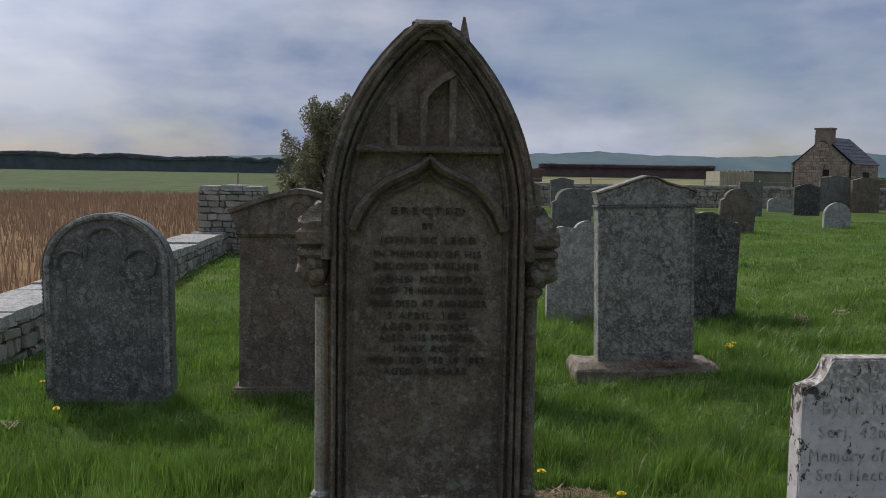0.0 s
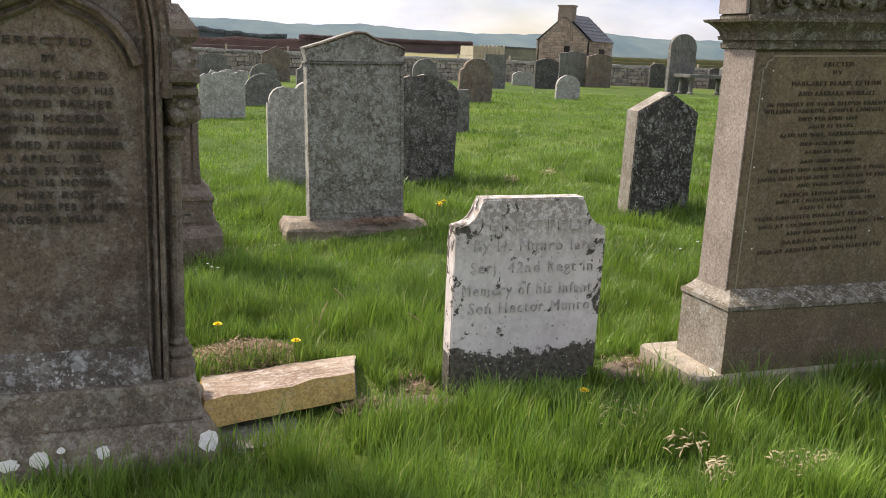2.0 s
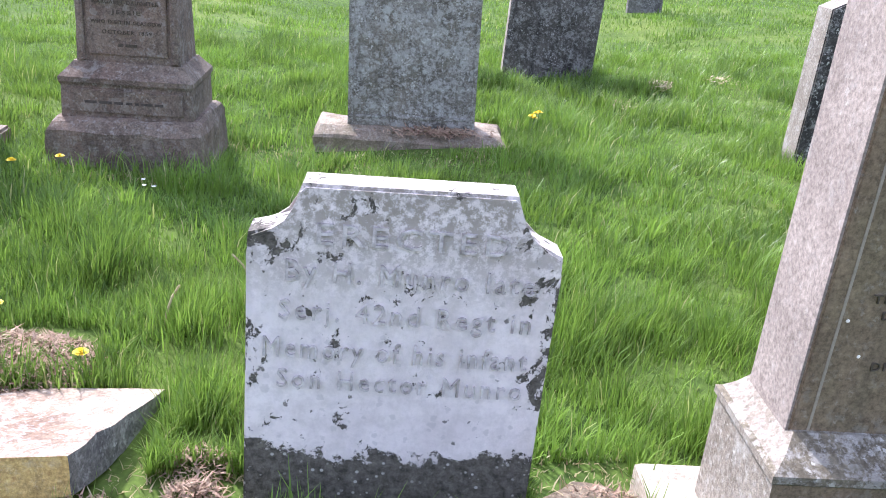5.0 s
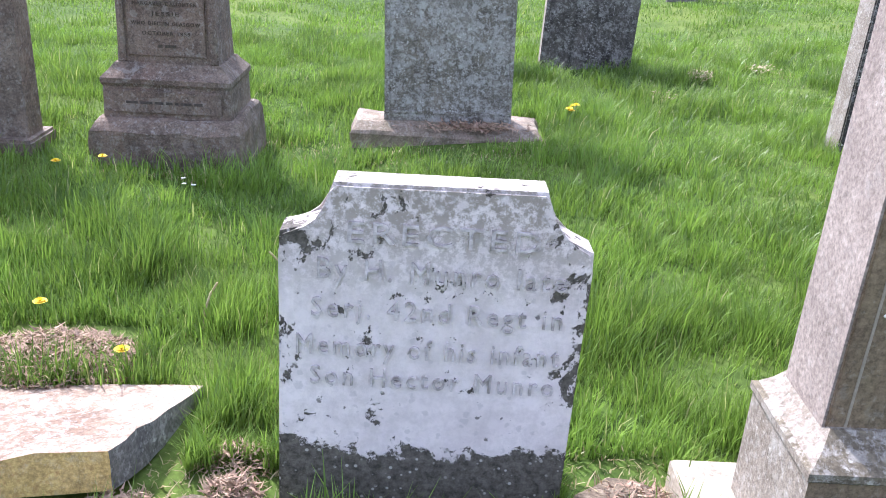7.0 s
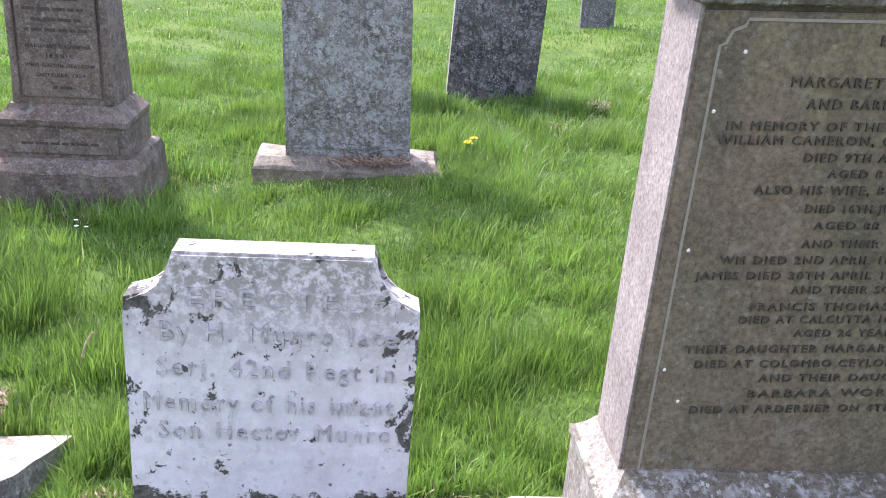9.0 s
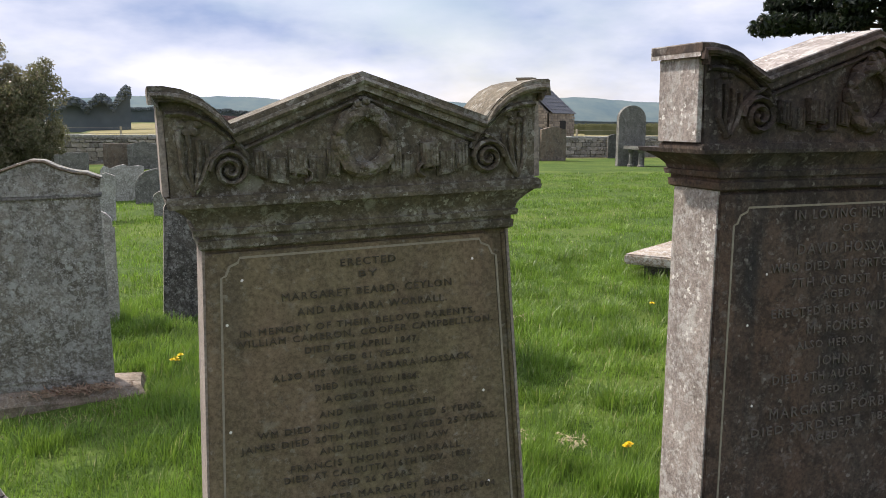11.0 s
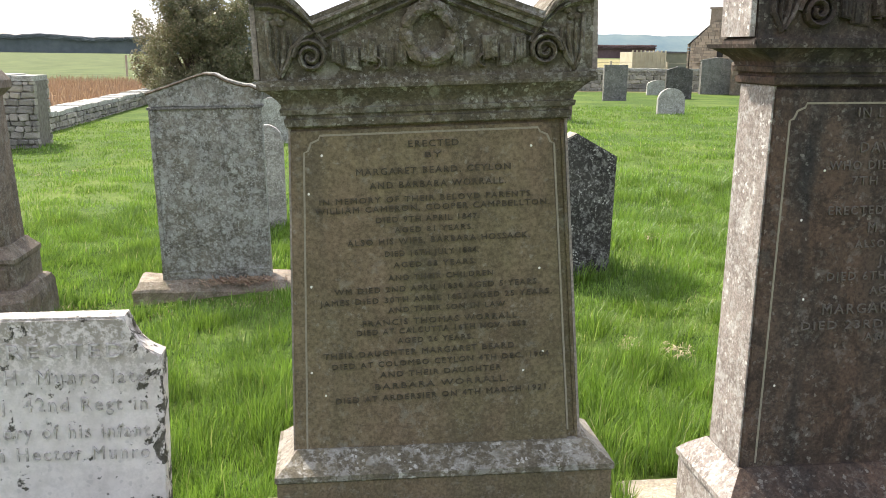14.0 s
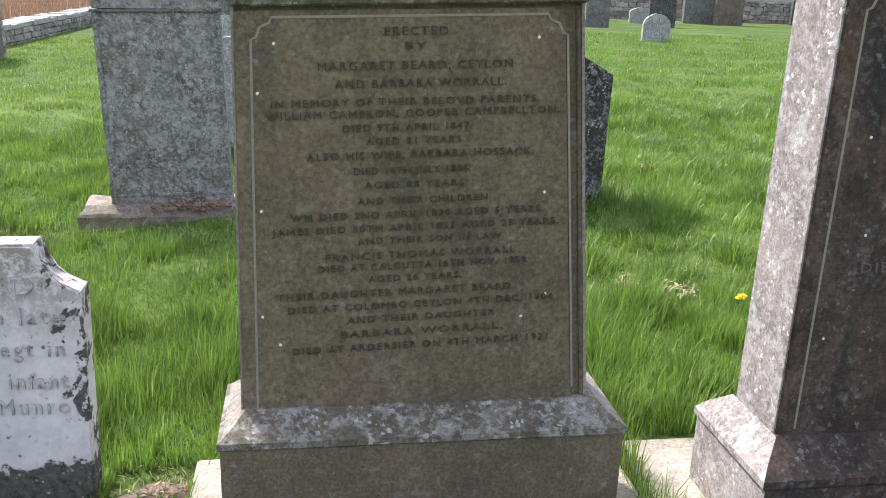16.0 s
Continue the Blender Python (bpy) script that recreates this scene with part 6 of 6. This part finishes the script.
def leaf_cloud(parent, name, blobs, count, size, mat, seed, long=1.0):
    """Many single leaves scattered through a set of ellipsoids (x, y, z, rx, ry, rz)."""
    r = np.random.RandomState(seed)
    vol = np.array([b[3] * b[4] * b[5] for b in blobs]) ** 0.75
    pick = r.choice(len(blobs), count, p=vol / vol.sum())
    b = np.array(blobs)[pick]
    d = r.normal(size=(count, 3))
    d /= np.linalg.norm(d, axis=1, keepdims=True)
    p = b[:, :3] + d * b[:, 3:] * (r.uniform(0.25, 1.08, (count, 1)) ** 0.6)
    u, v = r.normal(size=(count, 3)), r.normal(size=(count, 3))
    u /= np.linalg.norm(u, axis=1, keepdims=True)
    v -= u * (u * v).sum(1, keepdims=True)
    v /= np.linalg.norm(v, axis=1, keepdims=True)
    s = size * r.uniform(0.6, 1.4, (count, 1))
    co = np.stack([p - u * s * long, p + v * s * 0.45, p + u * s * long, p - v * s * 0.45], 1).reshape(-1, 3)
    me = bpy.data.meshes.new(name)
    me.from_pydata(co.tolist(), [], np.arange(count * 4).reshape(-1, 4).tolist())
    me.materials.append(mat)
    ob = new(name, me)
    ob.parent = parent
    return tagged(ob, kind="stuff")


def limb(bm, a, b, r0, r1, seg=6):
    a, b = Vector(a), Vector(b)
    q = (b - a).to_track_quat("Z", "Y").to_matrix()
    rings = [[bm.verts.new(c + q @ Vector((rr * math.cos(2 * math.pi * i / seg), rr * math.sin(2 * math.pi * i / seg), 0))) for i in range(seg)] for c, rr in ((a, r0), (b, r1))]
    for i in range(seg):
        bm.faces.new((rings[0][i], rings[0][(i + 1) % seg], rings[1][(i + 1) % seg], rings[1][i]))
    bm.faces.new(rings[1])


def big_bush():
    t = thing("large_bush", -1.75, 34.0, "large rounded olive-green shrub by the boundary wall", "shrub")
    r = random.Random(8)
    bm = bmesh.new()
    blobs = []
    for i in range(80):
        a, e = r.uniform(0, 6.28), math.asin(r.random())
        q = r.uniform(0.55, 1.0)
        p = Vector((math.cos(a) * math.cos(e) * 2.45 * q, math.sin(a) * math.cos(e) * 2.1 * q, 0.35 + 3.9 * math.sin(e) * q))
        limb(bm, (p.x * 0.1, p.y * 0.1, 0), p * 0.6, 0.05, 0.03)
        limb(bm, p * 0.6, p, 0.03, 0.010)
        tip = p + Vector((p.x * 0.10, p.y * 0.10, r.uniform(0.15, 0.55)))
        limb(bm, p, tip, 0.010, 0.003)
        blobs.append((p.x, p.y, p.z, r.uniform(0.35, 0.65), r.uniform(0.35, 0.65), r.uniform(0.35, 0.6)))
        blobs.append((tip.x, tip.y, tip.z, 0.2, 0.2, 0.3))
    tagged(part("branch", bm, M["bark"], t), kind="stuff")
    leaf_cloud(t, "leaves", blobs, 75000, 0.05, M["leaf"], 11)


big_bush()


def far_bush():
    t = thing("round_bush", 51.5, 60.0, "yellow-green rounded bush beyond the far headstones", "shrub")
    r = random.Random(21)
    bm, blobs = bmesh.new(), []
    for i in range(40):
        a, e, q = r.uniform(0, 6.28), math.asin(r.random()), r.uniform(0.5, 1.0)
        p = Vector((math.cos(a) * math.cos(e) * 2.2 * q, math.sin(a) * math.cos(e) * 1.8 * q, 0.6 + 3.1 * math.sin(e) * q))
        limb(bm, (p.x * 0.1, p.y * 0.1, 0), p, 0.05, 0.01)
        blobs.append((p.x, p.y, p.z, 0.5, 0.5, 0.4))
    tagged(part("branch", bm, M["bark"], t), kind="stuff")
    leaf_cloud(t, "leaves", blobs, 12000, 0.09, M["bush_leaf"], 23)


far_bush()


def dark_conifer():
    t = thing("dark_conifer", 26.8, 25.5, "dark dense conifer standing beyond the table tombs", "tree")
    bm = bmesh.new()
    limb(bm, (0, 0, -0.2), (0, 0, 9), 0.3, 0.06, 8)
    blobs = []
    r = random.Random(3)
    for i in range(70):
        z = 3.4 + 6.5 * r.random()
        rad = 4.0 * (1.0 - 0.6 * (z - 3.4) / 6.5) * r.uniform(0.5, 1.0)
        a = r.uniform(0, 6.28)
        limb(bm, (0, 0, z + 0.3), (rad * math.cos(a), rad * math.sin(a), z), 0.06, 0.015, 5)
        for q in (0.55, 0.8, 1.0):
            blobs.append((rad * q * math.cos(a), rad * q * math.sin(a), z + 0.3 * (1 - q), 0.55, 0.55, 0.30))
    part("trunk", bm, M["bark"], t)
    leaf_cloud(t, "needles", blobs, 90000, 0.10, M["pine"], 13, 1.3)


dark_conifer()


# ---- grass ----
def strewn_blades(name, xr, yr, count, hmin, hmax, width, mat, label, seed, keep_off=True, bend=0.6, fade=None, clump=1.0, tuft=None, rims=None):
    """Grass as one mesh: each blade two bent leaves of one tapering strip."""
    r = np.random.RandomState(seed)
    x, y = r.uniform(*xr, count), r.uniform(*yr, count)
    out, tall = r.uniform(0, 2 * np.pi, count), np.full(count, 0.75)
    if tuft:
        n = max(1, int((xr[1] - xr[0]) * (yr[1] - yr[0]) * tuft[0]))
        cx, cy, ch = r.uniform(*xr, n), r.uniform(*yr, n), r.uniform(0.45, 1.5, n)
        mine = r.random_sample(count) < 0.72
        pick = r.randint(0, n, count)
        ox, oy = r.normal(0, tuft[1], count), r.normal(0, tuft[1], count)
        x, y = np.where(mine, cx[pick] + ox, x), np.where(mine, cy[pick] + oy, y)
        out = np.where(mine, np.arctan2(oy, ox) + r.normal(0, 0.9, count), out)
        tall = np.where(mine, ch[pick], 0.6)
    if rims:
        which = r.randint(0, len(rims), count)
        f = np.array(rims)[which]
        side, u = r.randint(0, 4, count), r.uniform(-1, 1, count)
        lx = np.where(side < 2, u * (f[:, 2] + 0.05), np.where(side == 2, -1, 1) * (f[:, 2] + np.abs(r.normal(0.02, 0.05, count))))
        ly = np.where(side < 2, np.where(side == 0, -1, 1) * (f[:, 3] + np.abs(r.normal(0.02, 0.05, count))), u * (f[:, 3] + 0.05))
        x, y = f[:, 0] + lx, f[:, 1] + 0.08 + ly
        tall = np.full(count, 1.0)
    if fade:
        keep = r.random_sample(count) < np.clip(1 - (y - fade[0]) / (fade[1] - fade[0]), 0.0, 1)
        x, y, out, tall = x[keep], y[keep], out[keep], tall[keep]
    if keep_off:
        ok = np.ones(len(x), bool)
        for fx, fy, hx, hy, rot in THINGS:
            dx, dy = x - fx, y - (fy + 0.08)
            u, v = dx * math.cos(rot) + dy * math.sin(rot), -dx * math.sin(rot) + dy * math.cos(rot)
            ok &= ~((np.abs(u) < hx) & (np.abs(v) < hy))
        x, y, out, tall = x[ok], y[ok], out[ok], tall[ok]
    k = len(x)
    wave = np.sin(x * 3.1 + np.sin(y * 2.3) * 1.7) * np.sin(y * 3.7 + np.sin(x * 1.9) * 1.4)
    wave2 = np.sin(x * 9.0 + 2 * np.sin(y * 6.1)) * np.sin(y * 8.3 + 1.5 * np.sin(x * 7.7))
    h = (hmin + (hmax - hmin) * r.random_sample(k) ** 1.6) * tall * (1 + clump * (0.42 * wave + 0.20 * wave2))
    z = np.array([ground_z(a, b) for a, b in zip(x.tolist(), y.tolist())]) - 0.01
    az = out + 0.4 * np.sin(x * 2.3 + 1.7 * np.sin(y * 1.9))        # lies over in sweeps
    lean = bend * h * r.uniform(0.15, 1.0, k)
    dx, dy = np.cos(az) * lean + 0.04 * h, np.sin(az) * lean
    pa = az + np.pi / 2 + r.uniform(-0.5, 0.5, k)
    w = width * r.uniform(0.6, 1.4, k)
    wx, wy = np.cos(pa) * w / 2, np.sin(pa) * w / 2
    co = np.empty((k, 5, 3))
    co[:, 0] = np.stack([x - wx, y - wy, z], 1)
    co[:, 1] = np.stack([x + wx, y + wy, z], 1)
    co[:, 2] = np.stack([x + dx * 0.35 + wx * 0.8, y + dy * 0.35 + wy * 0.8, z + h * 0.6], 1)
    co[:, 3] = np.stack([x + dx * 0.35 - wx * 0.8, y + dy * 0.35 - wy * 0.8, z + h * 0.6], 1)
    co[:, 4] = np.stack([x + dx, y + dy, z + h * (1 - 0.12 * r.random_sample(k))], 1)
    me = bpy.data.meshes.new(name)
    me.vertices.add(k * 5)
    me.vertices.foreach_set("co", co.reshape(-1))
    base = np.arange(k)[:, None] * 5
    loops = np.concatenate([base + np.array([[0, 1, 2, 3]]), base + np.array([[3, 2, 4]])], 1).reshape(-1)
    me.loops.add(k * 7)
    me.loops.foreach_set("vertex_index", loops.astype(np.int32))
    me.polygons.add(k * 2)
    start = (np.arange(k)[:, None] * 7 + np.array([[0, 4]])).reshape(-1)
    me.polygons.foreach_set("loop_start", start.astype(np.int32))
    me.update(calc_edges=True)
    me.materials.append(mat)
    return tagged(new(name, me), label, "grass", kind="stuff")


strewn_blades("grass", (-3.2, 7.5), (2.05, 5.0), 350000, 0.04, 0.165, 0.0044, M["blade"], "long green churchyard grass in tufts", 1, tuft=(42, 0.058), bend=0.62, clump=0.8)
strewn_blades("grass", (-3.2, 9.5), (5.0, 10.0), 320000, 0.04, 0.125, 0.0062, M["blade"], "green churchyard grass between the stones", 2, tuft=(26, 0.075), bend=0.75, clump=0.75)
strewn_blades("grass", (-3.2, 20.0), (10.0, 24.0), 260000, 0.035, 0.08, 0.011, M["blade"], "green churchyard grass farther off", 3, fade=(10, 34), tuft=(14, 0.10), clump=0.55)
strewn_blades("grass", (0, 1), (0, 1), 13000, 0.05, 0.16, 0.0052, M["blade"], "longer grass left uncut against the stones", 5, rims=[f[:4] for f in THINGS if f[1] < 10 and f[0] < 8 and not (0.9 < f[0] < 1.1)], bend=0.7)
for i, (sx, sy, sw, sd, sc) in enumerate(((2.1, 6.62, 0.75, 0.18, 900), (1.30, 6.80, 0.35, 0.15, 420), (2.60, 3.42, 0.16, 0.22, 420), (1.50, 3.45, 0.18, 0.14, 320), (0.55, 6.05, 0.4, 0.08, 260), (0.95, 3.10, 0.45, 0.08, 420), (2.75, 6.75, 0.3, 0.12, 300), (6.7, 5.35, 0.4, 0.10, 300))):
    strewn_blades("dry_grass", (sx - sw, sx + sw), (sy - sd, sy + sd), sc, 0.02, 0.07, 0.005, M["straw_blade"], "bleached dry grass and straw litter in the turf", 40 + i, keep_off=False, bend=1.6)
strewn_blades("reeds", (-40.0, -4.2), (2.0, 62.0), 60000, 0.35, 0.75, 0.022, M["reed"], "brown dead reeds beyond the boundary wall", 4, keep_off=False, bend=0.35, clump=0.4)


# ---- flowers and litter ----
def dandelion(x, y, seed):
    t = thing("dandelion", x, y, "yellow dandelion flower in the grass", "flower", group="dandelions")
    r = random.Random(seed)
    h = r.uniform(0.09, 0.15)
    bm = bmesh.new()
    limb(bm, (0, 0, -0.01), (0.012, -0.01, h), 0.0025, 0.002, 5)
    part("stem", bm, M["stem"], t)
    bm = bmesh.new()
    c = Vector((0.012, -0.01, h))
    for ring_r, n, up in ((0.022, 16, 0.004), (0.016, 12, 0.009), (0.009, 8, 0.013)):
        for i in range(n):
            a = 2 * math.pi * i / n + r.uniform(-0.1, 0.1)
            d, s = Vector((math.cos(a), math.sin(a), 0)), Vector((-math.sin(a), math.cos(a), 0)) * 0.0035
            q = [bm.verts.new(p) for p in (c - s * 0.5, c + s * 0.5, c + d * ring_r + s + Vector((0, 0, up)), c + d * ring_r * 1.1 + Vector((0, 0, up)), c + d * ring_r - s + Vector((0, 0, up)))]
            bm.faces.new(q)
    part("flower_head", bm, M["yellow"], t)
    return t


for i, (fx, fy) in enumerate(((-0.94, 3.8), (-0.93, 3.61), (2.96, 7.24), (-0.87, 6.41), (-2.48, 6.42), (-2.14, 5.75), (1.1, 3.95), (2.13, 3.02), (3.68, 2.88), (0.76, 4.18), (0.19, 5.72), (0.31, 6.01), (2.94, 7.29), (2.93, 7.31), (6.48, 6.64), (5.01, 4.53), (2.96, 7.36), (-2.1, 5.64), (2.9, 7.15), (5.01, 4.55))):
    dandelion(fx, fy, 60 + i)


def leaf_litter(x, y, s, seed):
    t = thing("dead_leaf_clump", x, y, "bleached dead leaves lying on the grass", "leaf litter", group="dead leaf clumps")
    r = random.Random(seed)
    bm = bmesh.new()
    for i in range(34):
        a, d = r.uniform(0, 6.28), s * math.sqrt(r.random())
        p = Vector((d * math.cos(a), d * math.sin(a), r.uniform(0.04, 0.09)))
        u = Vector((r.uniform(-1, 1), r.uniform(-1, 1), r.uniform(-0.4, 0.4))).normalized() * r.uniform(0.015, 0.035)
        v = Vector((-u.y, u.x, r.uniform(-0.01, 0.01))) * 0.16
        f = [bm.verts.new(q) for q in (p - u, p + v - u * 0.2 + Vector((0, 0, 0.008)), p + u, p - v + u * 0.1 + Vector((0, 0, 0.008)))]
        bm.faces.new(f)
    part("leaves", bm, M["deadleaf"], t)


for i, (fx, fy) in enumerate(((4.12, 8.38), (4.64, 8.58), (4.11, 8.43), (4.69, 8.62), (2.66, 2.23), (2.27, 2.46), (2.56, 2.22), (3.45, 2.53), (4.63, 4.91), (4.84, 4.82), (-1.1, 13.27), (-0.7, 13.78), (4.13, 8.45), (-0.3, 8.17), (4.13, 8.5), (3.69, 7.9), (4.61, 4.9), (4.62, 4.94), (4.83, 4.78), (5.54, 7.03), (-2.33, 5.55), (4.44, 14.34), (-1.1, 3.09), (2.19, 2.78), (2.27, 2.27))):
    leaf_litter(fx, fy, 0.06 + 0.02 * (i % 4), 90 + i)


def daisy(x, y, seed):
    t = thing("daisy", x, y, "tiny white daisy flower in the grass", "flower", group="daisies")
    r = random.Random(seed)
    h = r.uniform(0.07, 0.11)
    bm = bmesh.new()
    limb(bm, (0, 0, -0.01), (0.004, 0, h), 0.0015, 0.0012, 5)
    part("stem", bm, M["stem"], t)
    bm = bmesh.new()
    for i in range(12):
        a = 2 * math.pi * i / 12
        d, s = Vector((math.cos(a), math.sin(a), 0.25)), Vector((-math.sin(a), math.cos(a), 0)) * 0.0022
        c = Vector((0.004, 0, h))
        bm.faces.new([bm.verts.new(p) for p in (c - s, c + s, c + d * 0.011 + s, c + d * 0.011 - s)])
    part("petals", bm, M["daisy"], t)


for i, (fx, fy) in enumerate(((0.85, 5.6), (0.89, 5.62), (0.83, 5.66), (4.05, 5.2), (4.3, 5.35), (-1.3, 5.6), (4.2, 5.0))):
    daisy(fx, fy, 300 + i)


def dead_stalk(x, y, bendx, h):
    t = thing("dead_stalk", x, y, "bleached dead plant stalk standing in the grass", "plant")
    bm = bmesh.new()
    pts = [Vector((bendx * (u ** 2), 0.02 * u, h * u * (1 - 0.15 * u))) for u in (0, 0.35, 0.7, 1.0)]
    for p, q in zip(pts, pts[1:]):
        limb(bm, p, q, 0.005, 0.004, 5)
    part("stalk", bm, M["deadleaf"], t)


dead_stalk(1.28, 4.25, 0.05, 0.20)
dead_stalk(1.52, 4.6, -0.08, 0.17)
dead_stalk(1.83, 4.15, -0.10, 0.14)
